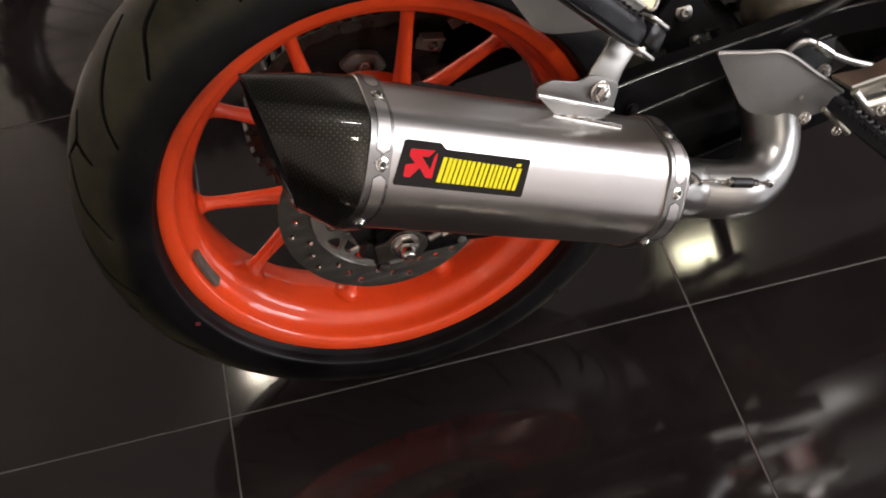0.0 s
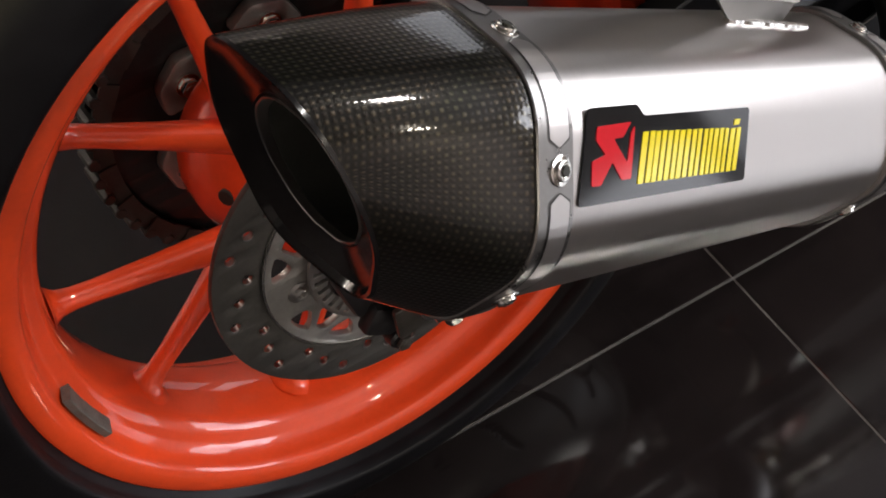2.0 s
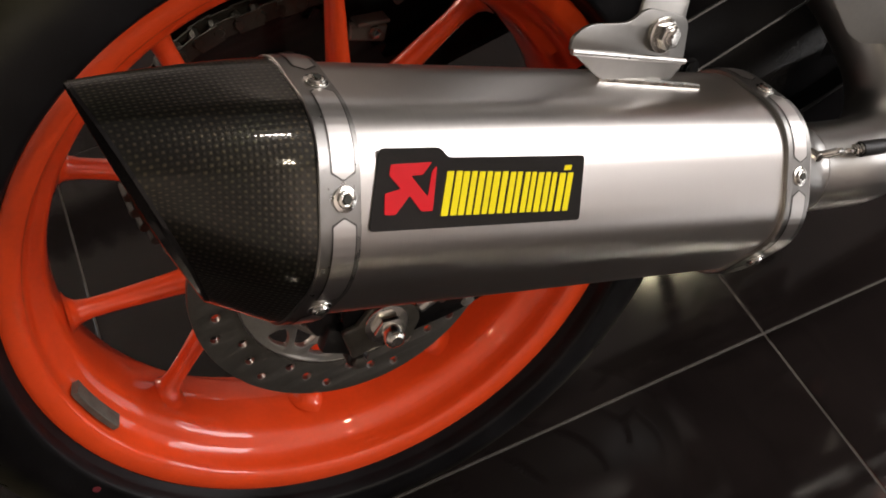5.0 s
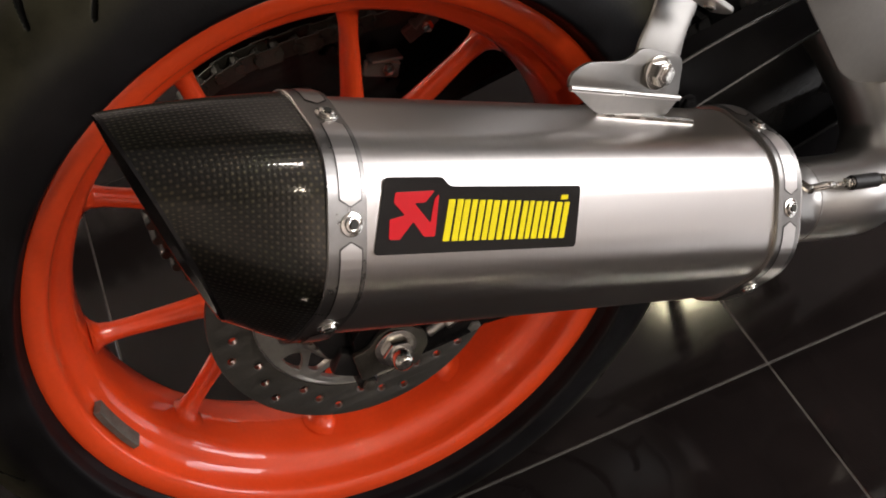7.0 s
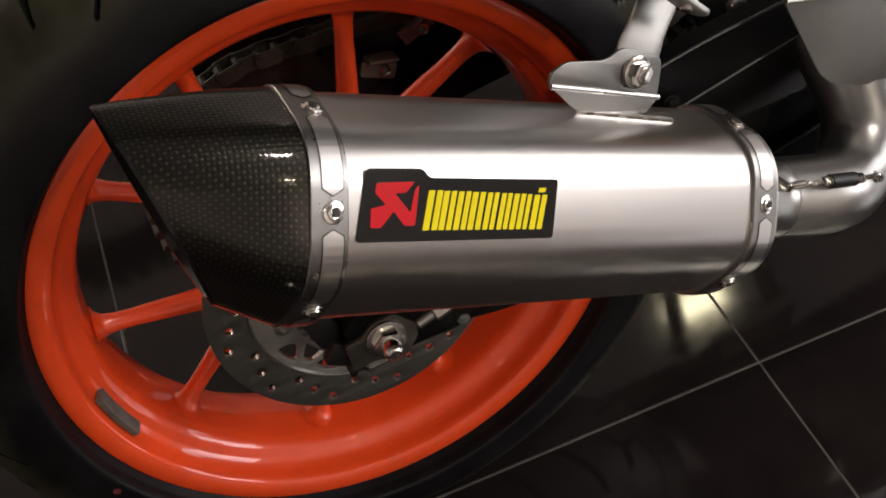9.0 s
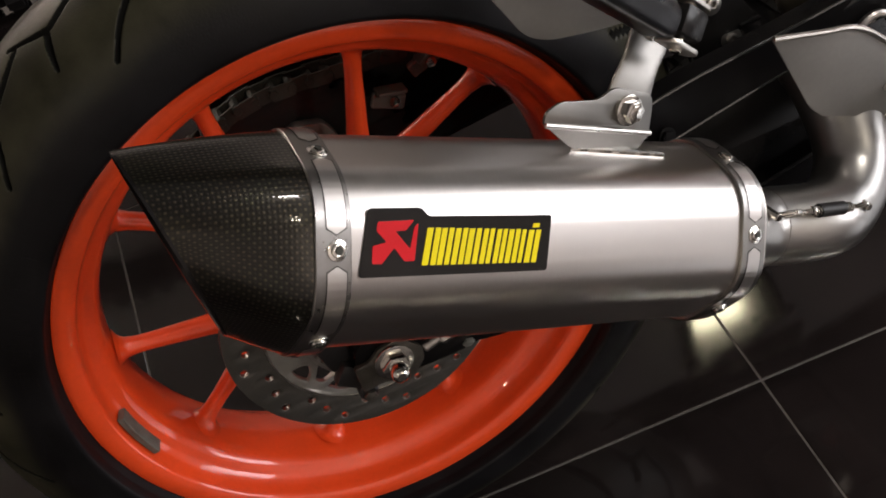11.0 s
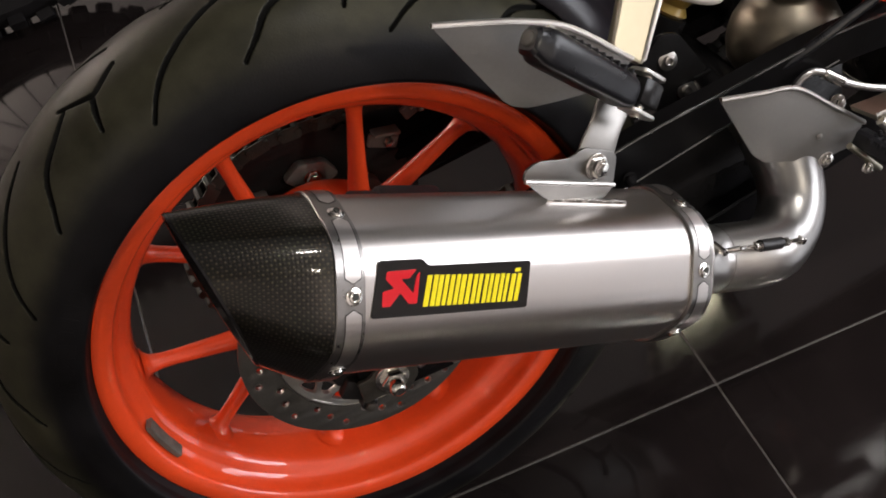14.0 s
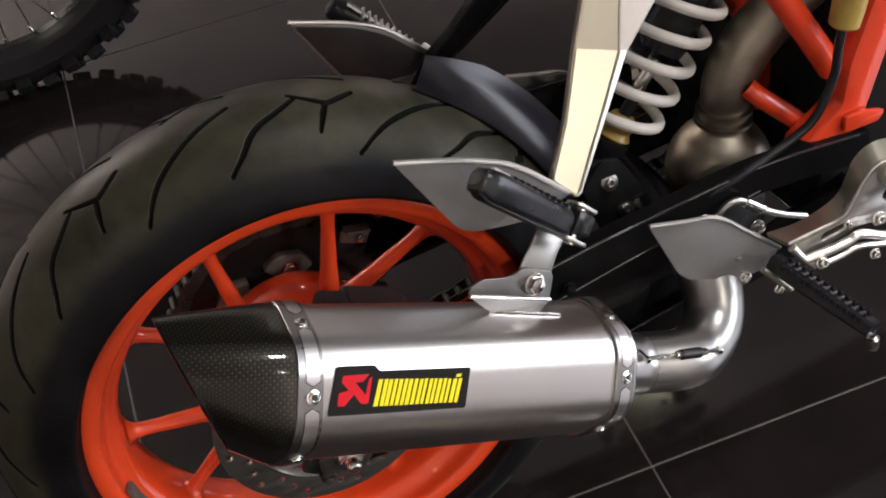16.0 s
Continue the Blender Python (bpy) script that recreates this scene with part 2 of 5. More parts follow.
def tyre_material():
    """Clean black sidewall that passes into scuffed, dusty tread rubber."""
    m = bpy.data.materials.new("road_tyre_rubber")
    m.use_nodes = True
    nt = m.node_tree
    b = nt.nodes["Principled BSDF"]
    tc = nt.nodes.new("ShaderNodeTexCoord")
    mu = nt.nodes.new("ShaderNodeVectorMath")
    mu.operation = "MULTIPLY"
    mu.inputs[1].default_value = (1, 0, 1)
    nt.links.new(tc.outputs["Object"], mu.inputs[0])
    ln = nt.nodes.new("ShaderNodeVectorMath")
    ln.operation = "LENGTH"
    nt.links.new(mu.outputs[0], ln.inputs[0])
    n1 = nt.nodes.new("ShaderNodeTexNoise")
    n1.inputs["Scale"].default_value, n1.inputs["Detail"].default_value = 16, 5
    nt.links.new(tc.outputs["Object"], n1.inputs["Vector"])
    ad = nt.nodes.new("ShaderNodeMath")
    ad.operation = "MULTIPLY_ADD"
    ad.inputs[1].default_value = 0.022
    nt.links.new(n1.outputs["Fac"], ad.inputs[0])
    nt.links.new(ln.outputs["Value"], ad.inputs[2])
    mr = nt.nodes.new("ShaderNodeMapRange")
    mr.interpolation_type = "SMOOTHSTEP"
    mr.inputs["From Min"].default_value, mr.inputs["From Max"].default_value = 0.272, 0.296
    nt.links.new(ad.outputs[0], mr.inputs["Value"])
    mx = nt.nodes.new("ShaderNodeMix")
    mx.data_type = "RGBA"
    mx.inputs[6].default_value, mx.inputs[7].default_value = (0.0065, 0.0060, 0.0075, 1), (0.049, 0.046, 0.028, 1)
    nt.links.new(mr.outputs[0], mx.inputs[0])
    cr = nt.nodes.new("ShaderNodeMapRange")
    cr.interpolation_type = "SMOOTHSTEP"
    cr.inputs["From Min"].default_value, cr.inputs["From Max"].default_value = 0.3175, 0.3210
    nt.links.new(ad.outputs[0], cr.inputs["Value"])
    mc = nt.nodes.new("ShaderNodeMix")
    mc.data_type = "RGBA"
    mc.inputs[7].default_value = (0.080, 0.070, 0.054, 1)
    nt.links.new(cr.outputs[0], mc.inputs[0])
    nt.links.new(mx.outputs[2], mc.inputs[6])
    n2 = nt.nodes.new("ShaderNodeTexNoise")
    n2.inputs["Scale"].default_value, n2.inputs["Detail"].default_value = 22, 9
    n2.inputs["Roughness"].default_value = 0.62
    nt.links.new(tc.outputs["Object"], n2.inputs["Vector"])
    m2 = nt.nodes.new("ShaderNodeMix")
    m2.data_type, m2.blend_type = "RGBA", "MULTIPLY"
    m2.inputs[0].default_value = 0.80
    nt.links.new(mc.outputs[2], m2.inputs[6])
    n4 = nt.nodes.new("ShaderNodeTexNoise")
    n4.inputs["Scale"].default_value, n4.inputs["Detail"].default_value = 9, 3
    nt.links.new(tc.outputs["Object"], n4.inputs["Vector"])
    wear = nt.nodes.new("ShaderNodeMath")
    wear.operation = "MULTIPLY"
    nt.links.new(n2.outputs["Fac"], wear.inputs[0])
    nt.links.new(n4.outputs["Fac"], wear.inputs[1])
    span = nt.nodes.new("ShaderNodeMapRange")
    span.inputs["From Min"].default_value, span.inputs["From Max"].default_value = 0.13, 0.38
    span.inputs["To Min"].default_value, span.inputs["To Max"].default_value = 0.12, 1.0
    nt.links.new(wear.outputs[0], span.inputs["Value"])
    nt.links.new(span.outputs[0], m2.inputs[7])
    nt.links.new(m2.outputs[2], b.inputs["Base Color"])
    gloss = nt.nodes.new("ShaderNodeMapRange")
    gloss.inputs["From Min"].default_value, gloss.inputs["From Max"].default_value = 0.13, 0.38
    gloss.inputs["To Min"].default_value, gloss.inputs["To Max"].default_value = 0.34, 0.60
    nt.links.new(wear.outputs[0], gloss.inputs["Value"])
    nt.links.new(gloss.outputs[0], b.inputs["Roughness"])
    b.inputs["Specular IOR Level"].default_value = 0.22
    n3 = nt.nodes.new("ShaderNodeTexNoise")
    n3.inputs["Scale"].default_value = 600
    nt.links.new(tc.outputs["Object"], n3.inputs["Vector"])
    bp = nt.nodes.new("ShaderNodeBump")
    bp.inputs["Strength"].default_value, bp.inputs["Distance"].default_value = 0.15, 0.001
    nt.links.new(n3.outputs["Fac"], bp.inputs["Height"])
    nt.links.new(bp.outputs[0], b.inputs["Normal"])
    return m


TYRE = tyre_material()


# ---- building tools ----
def smooth(me, angle=35):
    me.polygons.foreach_set("use_smooth", [True] * len(me.polygons))
    try:
        me.set_sharp_from_angle(angle=radians(angle))
    except AttributeError:
        pass


def mesh_of(name, bm, mat, angle=35):
    bmesh.ops.recalc_face_normals(bm, faces=bm.faces[:])
    me = bpy.data.meshes.new(name)
    bm.to_mesh(me)
    bm.free()
    smooth(me, angle)
    for one in (mat if isinstance(mat, (list, tuple)) else [mat]):
        me.materials.append(one)
    return me


def part(name, bm, mat, parent=None, label="", angle=28):
    ob = new(name, bm if isinstance(bm, bpy.types.Mesh) else mesh_of(name, bm, mat, angle))
    ob.parent = parent
    if label:
        ob["label"] = label
    return ob


def lathe(profile, seg=96, closed=True, axis_m=Matrix.Identity(4), a0=0.0, a1=360.0):
    """Turns (radius, along) points about the Y axis."""
    bm = bmesh.new()
    rings = []
    full = abs(a1 - a0) >= 359.9
    n = seg if full else seg + 1
    for i in range(n):
        a = radians(a0 + (a1 - a0) * i / seg)
        rings.append([bm.verts.new(axis_m @ Vector((r * math.cos(a), y, r * math.sin(a)))) for r, y in profile])
    m = len(profile)
    for i in range(seg):
        p, q = rings[i], rings[(i + 1) % n]
        for j in range(m if closed else m - 1):
            k = (j + 1) % m
            bm.faces.new((p[j], p[k], q[k], q[j]))
    return bm


def to_axis(p0, p1):
    """A matrix that takes the Y axis from 0 onto the way from p0 to p1."""
    d = Vector(p1) - Vector(p0)
    return Matrix.Translation(p0) @ d.to_track_quat("Y", "Z").to_matrix().to_4x4()


def spin(p0, p1, profile, seg=24):
    """A turned body along p0 to p1; profile of (radius, share of the length)."""
    length = (Vector(p1) - Vector(p0)).length
    prof = [(1e-5, profile[0][1] * length)] + [(r, y * length) for r, y in profile] + [(1e-5, profile[-1][1] * length)]
    return lathe(prof, seg, False, to_axis(p0, p1))


def rod(p0, p1, r, seg=16, bev=0.12):
    length = (Vector(p1) - Vector(p0)).length
    b = min(r * bev * 2, length * 0.3) / length
    return spin(p0, p1, [(r * 0.8, 0), (r, b), (r, 1 - b), (r * 0.8, 1)], seg)


def smooth_path(points, steps=8):
    pts = [Vector(p) for p in points]
    ext = [pts[0] * 2 - pts[1]] + pts + [pts[-1] * 2 - pts[-2]]
    out = []
    for i in range(1, len(ext) - 2):
        a, b, c, d = ext[i - 1:i + 3]
        for s in range(steps):
            t = s / steps
            out.append(0.5 * ((2 * b) + (c - a) * t + (2 * a - 5 * b + 4 * c - d) * t * t + (3 * b - a - 3 * c + d) * t ** 3))
    out.append(pts[-1])
    return out


def tube(points, radius, seg=16, steps=8, raw=False, squash=1.0):
    """A round bar along a smooth way; radius may be one number or one a point."""
    path = [Vector(p) for p in points] if raw else smooth_path(points, steps)
    n = len(path)
    rad = [radius] * n if not isinstance(radius, (list, tuple)) else [float(v) for v in np.interp(np.linspace(0, 1, n), np.linspace(0, 1, len(radius)), radius)]
    bm = bmesh.new()
    up = None
    rings = []
    for i, p in enumerate(path):
        d = (path[min(i + 1, n - 1)] - path[max(i - 1, 0)]).normalized()
        if up is None:
            up = d.orthogonal().normalized()
        up = (up - d * up.dot(d)).normalized()
        side = d.cross(up)
        rings.append([bm.verts.new(p + rad[i] * (math.cos(a) * up + squash * math.sin(a) * side)) for a in [2 * math.pi * k / seg for k in range(seg)]])
    for p, q in zip(rings, rings[1:]):
        for k in range(seg):
            bm.faces.new((p[k], p[(k + 1) % seg], q[(k + 1) % seg], q[k]))
    bm.faces.new(rings[0][::-1])
    bm.faces.new(rings[-1])
    return bm


def rounded(poly, r, n=4):
    """A polygon (2D) with rounded corners; r one number or one a corner."""
    out = []
    m = len(poly)
    for i in range(m):
        p, a, b = Vector(poly[i]), Vector(poly[i - 1]), Vector(poly[(i + 1) % m])
        ri = r[i] if isinstance(r, (list, tuple)) else r
        u, v = (a - p), (b - p)
        k = min(ri, u.length * 0.48, v.length * 0.48)
        if k < 1e-6:
            out.append(p)
            continue
        s, e = p + u.normalized() * k, p + v.normalized() * k
        for j in range(n + 1):
            t = j / n
            out.append(s * (1 - t) ** 2 + p * 2 * t * (1 - t) + e * t * t)
    return out


def plate(outline, holes, thick, m, bevel=0.0006, res=2):
    """A flat plate with holes, from outlines in its own x and y, as a bmesh at the pose m (thickness along its z)."""
    cu = bpy.data.curves.new("plate", "CURVE")
    cu.dimensions, cu.fill_mode = "2D", "BOTH"
    cu.extrude, cu.bevel_depth, cu.bevel_resolution, cu.offset = max(thick / 2 - bevel, 1e-5), bevel, 1, -bevel
    cu.resolution_u = 1
    for loop in [outline] + list(holes):
        sp = cu.splines.new("POLY")
        sp.points.add(len(loop) - 1)
        for q, c in zip(sp.points, loop):
            q.co = (c[0], c[1], 0, 1)
        sp.use_cyclic_u = True
    ob = bpy.data.objects.new("plate", cu)
    scene.collection.objects.link(ob)
    me = bpy.data.meshes.new_from_object(ob)
    bpy.data.objects.remove(ob)
    bpy.data.curves.remove(cu)
    bm = bmesh.new()
    bm.from_mesh(me)
    bpy.data.meshes.remove(me)
    bmesh.ops.remove_doubles(bm, verts=bm.verts[:], dist=1e-6)
    bm.transform(m)
    return bm


def circle(x, y, r, n=20, a=0.0):
    return [(x + r * math.cos(a + 2 * math.pi * i / n), y + r * math.sin(a + 2 * math.pi * i / n)) for i in range(n)]


def block(sx, sy, sz, m, bevel=0.003, seg=2):
    bm = bmesh.new()
    bmesh.ops.create_cube(bm, size=1)
    bmesh.ops.scale(bm, vec=(sx, sy, sz), verts=bm.verts[:])
    if bevel:
        bmesh.ops.bevel(bm, geom=bm.edges[:], offset=bevel, segments=seg, affect="EDGES", profile=0.5)
    bm.transform(m)
    return bm


def join(*bms):
    out = bmesh.new()
    for b in bms:
        me = bpy.data.meshes.new("t")
        b.to_mesh(me)
        out.from_mesh(me)
        bpy.data.meshes.remove(me)
        b.free()
    return out


def frame_of(origin, xdir, ydir):
    """A pose from an origin and two directions; z = x cross y."""
    x = Vector(xdir).normalized()
    z = x.cross(Vector(ydir)).normalized()
    y = z.cross(x)
    return Matrix((x, y, z)).transposed().to_4x4() if origin is None else Matrix.Translation(origin) @ Matrix((x, y, z)).transposed().to_4x4()


def loft(sections, closed_ends=True, uv=None):
    """Skins a list of point rings of equal count."""
    bm = bmesh.new()
    rings = [[bm.verts.new(p) for p in ring] for ring in sections]
    lay = bm.loops.layers.uv.new("UVMap") if uv else None
    n = len(rings[0])
    for a, (p, q) in enumerate(zip(rings, rings[1:])):
        for k in range(n):
            f = bm.faces.new((p[k], p[(k + 1) % n], q[(k + 1) % n], q[k]))
            if lay:
                for lp, (i, j) in zip(f.loops, ((a, k), (a, k + 1), (a + 1, k + 1), (a + 1, k))):
                    lp[lay].uv = uv(i, j)
    if closed_ends:
        bm.faces.new(rings[0][::-1])
        bm.faces.new(rings[-1])
    return bm


def beam(points, w, h, bevel=0.25, steps=8):
    """A box-section bar in the x-z plane along a smooth way; w across (y), h upright, numbers or lists."""
    path = smooth_path(points, steps)
    n = len(path)
    ws = [float(v) for v in np.interp(np.linspace(0, 1, n), np.linspace(0, 1, len(w)), w)] if isinstance(w, (list, tuple)) else [w] * n
    hs = [float(v) for v in np.interp(np.linspace(0, 1, n), np.linspace(0, 1, len(h)), h)] if isinstance(h, (list, tuple)) else [h] * n
    rings = []
    for i, p in enumerate(path):
        d = (path[min(i + 1, n - 1)] - path[max(i - 1, 0)]).normalized()
        side = Vector((0, 1, 0))
        side = (side - d * side.dot(d)).normalized()
        up = side.cross(d)
        a, b = ws[i] / 2, hs[i] / 2
        c = min(a, b) * bevel
        sec = [(-a + c, -b), (a - c, -b), (a, -b + c), (a, b - c), (a - c, b), (-a + c, b), (-a, b - c), (-a, -b + c)]
        rings.append([p + side * x + up * y for x, y in sec])
    return loft(rings)


XZ = Matrix(((1, 0, 0, 0), (0, 0, -1, 0), (0, 1, 0, 0), (0, 0, 0, 1)))  # plate's x, y become x, z; its front faces -y


def upright(y):
    """The pose of a plate that stands in the x-z plane at y, facing -y."""
    return Matrix.Translation((0, y, 0)) @ XZ


def hex_bolt(p, normal, af, height, flange=0.0, socket=False):
    """A hexagon (or socket) head at p along normal, one mesh."""
    z = Vector(normal).normalized()
    x = z.orthogonal().normalized()
    m = frame_of(Vector(p), x, z.cross(x))
    bms = []
    if flange:
        bms.append(plate(circle(0, 0, flange, 24), [], height * 0.3, m @ Matrix.Translation((0, 0, height * 0.15)), 0.0004))
    if socket:
        bms.append(plate(circle(0, 0, af / 2, 20), [circle(0, 0, af * 0.27, 6)], height, m @ Matrix.Translation((0, 0, height * 0.5)), 0.0005))
    else:
        bms.append(plate(circle(0, 0, af / 2 / math.cos(math.pi / 6), 6), [], height * 0.75, m @ Matrix.Translation((0, 0, height * 0.6)), 0.0007))
        bms.append(plate(circle(0, 0, af * 0.36, 18), [], height * 0.1, m @ Matrix.Translation((0, 0, height * 1.0)), 0.0003))
    return join(*bms)


# ---- the showroom ----
def structure(name, bm, mat, label):
    ob = part(name, bm, mat, None, label)
    return tagged(ob, label, name.split("_")[0], kind="structure")


X0, X1, Y0, Y1 = -4.6, 3.6, -4.6, 4.8
structure("ceiling", block(X1 - X0 + 0.4, Y1 - Y0 + 0.4, 0.12, pose((X0 + X1) / 2, (Y0 + Y1) / 2, CEIL + 0.06), 0), CEILM, "plain off-white plastered showroom ceiling")
structure("wall_north", block(X1 - X0 + 0.4, 0.2, CEIL, pose((X0 + X1) / 2, Y1 + 0.1, CEIL / 2), 0), WALL, "plain warm white painted showroom wall")
structure("wall_south", block(X1 - X0 + 0.4, 0.2, CEIL, pose((X0 + X1) / 2, Y0 - 0.1, CEIL / 2), 0), WALL, "plain warm white painted showroom wall")
structure("wall_west", block(0.2, Y1 - Y0, CEIL, pose(X0 - 0.1, (Y0 + Y1) / 2, CEIL / 2), 0), WALL, "plain warm white painted showroom wall")
wall_e = plate([(Y0, 0), (Y1, 0), (Y1, CEIL), (Y0, CEIL)], [[(w[0], w[2]), (w[1], w[2]), (w[1], w[3]), (w[0], w[3])] for w in WINDOWS], 0.2,
               frame_of(Vector((X1 + 0.1, 0, 0)), (0, 1, 0), (0, 0, 1)), 0)
structure("wall_east", wall_e, WALL, "warm white painted wall with a large shop window")

bike = new("motorcycle")
tagged(bike, "orange and black sports motorcycle leaning on its side stand", "motorcycle")
bike.matrix_world = pose(0, 0, 0.3079, -7.14, 0.18, 0)

# ---- rear wheel ----
half = [(0.2295, 0.0565), (0.2288, 0.0588), (0.2262, 0.0600), (0.2180, 0.0594), (0.2136, 0.0578), (0.2120, 0.0562), (0.2108, 0.0515), (0.2097, 0.0474), (0.2082, 0.0440), (0.2066, 0.0415), (0.2045, 0.0393),
        (0.2030, 0.0381), (0.1990, 0.0363), (0.1966, 0.0345), (0.1955, 0.0333), (0.1940, 0.0316), (0.1926, 0.0290), (0.1914, 0.0255), (0.1904, 0.0210), (0.1893, 0.0140), (0.1884, 0.0075), (0.1880, 0.0025)]
rim_profile = [(r, -y) for r, y in half] + [(r, y) for r, y in half[::-1]] + [(0.2310, 0.050), (0.2170, 0.040), (0.2050, 0.018), (0.2050, -0.018), (0.2170, -0.040), (0.2310, -0.050)]
wheel = part("rear_wheel", lathe(rim_profile, 160), ORANGE, bike, "glossy orange cast rim", 42)
CROWN, FLANK, BASE = 0.0785, 0.0755, 0.231
# tread grooves: (angle round the wheel, angle over the crown from the near side), half width
PATTERN = [([(89.7, 84), (95.6, 73.5), (101.3, 60.8), (105.4, 49.5), (109.6, 33)], 0.0021), ([(79.3, 76.5), (82.3, 69), (87.0, 59), (89.9, 46), (93.0, 35)], 0.0022),
           ([(109.5, 78.2), (112.5, 72.0), (114.3, 70.0), (116.8, 74.0), (120.0, 81)], 0.0023), ([(114.3, 70.0), (115.3, 60), (116.2, 49.3)], 0.0021)]


def groove_depth(u, v):
    """Depth of the cut at places given as metres round the tread and over the crown."""
    depth = np.zeros_like(u)
    for k in range(9):
        for pts, w in PATTERN:
            for way in ([(t + 40 * k, p) for t, p in pts], [(t + 40 * k + 20, 180 - p) for t, p in pts]):
                line = smooth_path([(radians(t) * 0.300, radians(p) * CROWN, 0) for t, p in way], 4)
                full = 2 * math.pi * 0.300
                n = len(line) - 1
                mid_u = sum(p.x for p in line) / len(line)
                du = (u - mid_u + full / 2) % full - full / 2 + mid_u
                near = (np.abs(du - mid_u) < 0.09)
                if not near.any():
                    continue
                uu, vv = du[near], v[near]
                best, share = np.full(uu.shape, 1.0), np.zeros(uu.shape)
                for i in range(n):
                    a, b = line[i], line[i + 1]
                    ex, ey = b.x - a.x, b.y - a.y
                    t = np.clip(((uu - a.x) * ex + (vv - a.y) * ey) / (ex * ex + ey * ey), 0, 1)
                    d = np.hypot(uu - a.x - t * ex, vv - a.y - t * ey)
                    closer = d < best
                    best = np.where(closer, d, best)
                    share = np.where(closer, (i + t) / n, share)
                wide = w * 1.02 * (0.55 + 0.45 * np.sin(np.pi * np.clip(0.12 + share, 0, 1)))
                cut = np.clip((wide + 0.0006 - best) / 0.0012, 0, 1)
                depth[near] = np.maximum(depth[near], 0.0046 * cut * cut * (3 - 2 * cut))
    return depth


def tyre_mesh():
    """The tyre as one skin: fine over the part of the tread that is seen, coarse elsewhere."""
    thetas = np.radians(np.concatenate([np.arange(40, 222, 0.16), np.arange(222, 400, 0.8)]))
    low = [(0.2275, -0.0545), (0.2288, -0.0580), (0.2325, -0.0635), (0.2335, -0.0660), (0.2345, -0.0735)]
    phis = np.radians(np.concatenate([np.arange(4, 28, 2.0), np.arange(28, 153, 0.62), np.arange(153, 177, 3.0)]))
    back = [(0.2345, 0.0735), (0.2335, 0.0660), (0.2325, 0.0635), (0.2288, 0.0580), (0.2275, 0.0545), (0.2350, 0.052), (0.27, 0.05), (0.28, 0.0), (0.27, -0.05), (0.2350, -0.052)]
    uu, vv = np.meshgrid(thetas * 0.300, phis * CROWN, indexing="ij")
    cut = groove_depth(uu.ravel(), vv.ravel()).reshape(uu.shape)
    nt, m = len(thetas), len(low) + len(phis) + len(back)
    r, y = np.zeros((nt, m)), np.zeros((nt, m))
    a, b = len(low), len(low) + len(phis)
    r[:, :a], y[:, :a] = [p[0] for p in low], [p[1] for p in low]
    r[:, a:b] = BASE + (CROWN - cut) * np.sin(phis)
    y[:, a:b] = -(FLANK - cut) * np.cos(phis)
    r[:, b:], y[:, b:] = [p[0] for p in back], [p[1] for p in back]
    co = np.stack([r * np.cos(thetas)[:, None], y, r * np.sin(thetas)[:, None]], axis=-1).reshape(-1, 3)
    i, j = np.meshgrid(np.arange(nt), np.arange(m), indexing="ij")
    i2, j2 = (i + 1) % nt, (j + 1) % m
    quads = np.stack([i * m + j, i2 * m + j, i2 * m + j2, i * m + j2], axis=-1).reshape(-1, 4)
    me = bpy.data.meshes.new("tyre")
    me.vertices.add(len(co))
    me.vertices.foreach_set("co", co.ravel())
    me.loops.add(quads.size)
    me.loops.foreach_set("vertex_index", quads.ravel())
    me.polygons.add(len(quads))
    me.polygons.foreach_set("loop_start", np.arange(0, quads.size, 4))
    me.polygons.foreach_set("use_smooth", np.ones(len(quads), dtype=bool))
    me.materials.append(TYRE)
    me.materials.append(GROOVE_SHADE)
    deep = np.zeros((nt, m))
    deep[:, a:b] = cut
    # faces deep in a cut take the rubber with painted shade
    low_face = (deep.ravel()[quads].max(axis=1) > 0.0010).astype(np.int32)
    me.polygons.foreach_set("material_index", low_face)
    me.update(calc_edges=True)
    me.validate()
    return me


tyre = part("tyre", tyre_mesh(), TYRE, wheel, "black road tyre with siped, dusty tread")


def on_tyre(theta, phi, lift=0.0005):
    """A place on the tyre's skin and the way out of it."""
    t, p = radians(theta), radians(phi)
    out = Vector((math.sin(p) * math.cos(t), -math.cos(p), math.sin(p) * math.sin(t)))
    return Vector((BASE * math.cos(t), 0, BASE * math.sin(t))) + Vector((out.x * CROWN, out.y * FLANK, out.z * CROWN)) + out * lift, out


# faint raised writing on the sidewall and the red paint mark
for k in range(9):
    c, out = on_tyre(143 + 2.9 * k, 14, 0.0001)
    along = Vector((-math.sin(radians(143 + 2.9 * k)), 0, math.cos(radians(143 + 2.9 * k))))
    part("raised_bar", block(0.0080, 0.0150 if k % 3 else 0.0110, 0.0004, frame_of(c, along, out.cross(along)), 0.0001, 1), TYRE, tyre)
c, out = on_tyre(203.5, 9, 0.0002)
part("paint_mark", spin(c - out * 0.0006, c + out * 0.0003, [(0.0030, 0), (0.0030, 1)], 16), MARK, tyre, "small faded red paint mark")

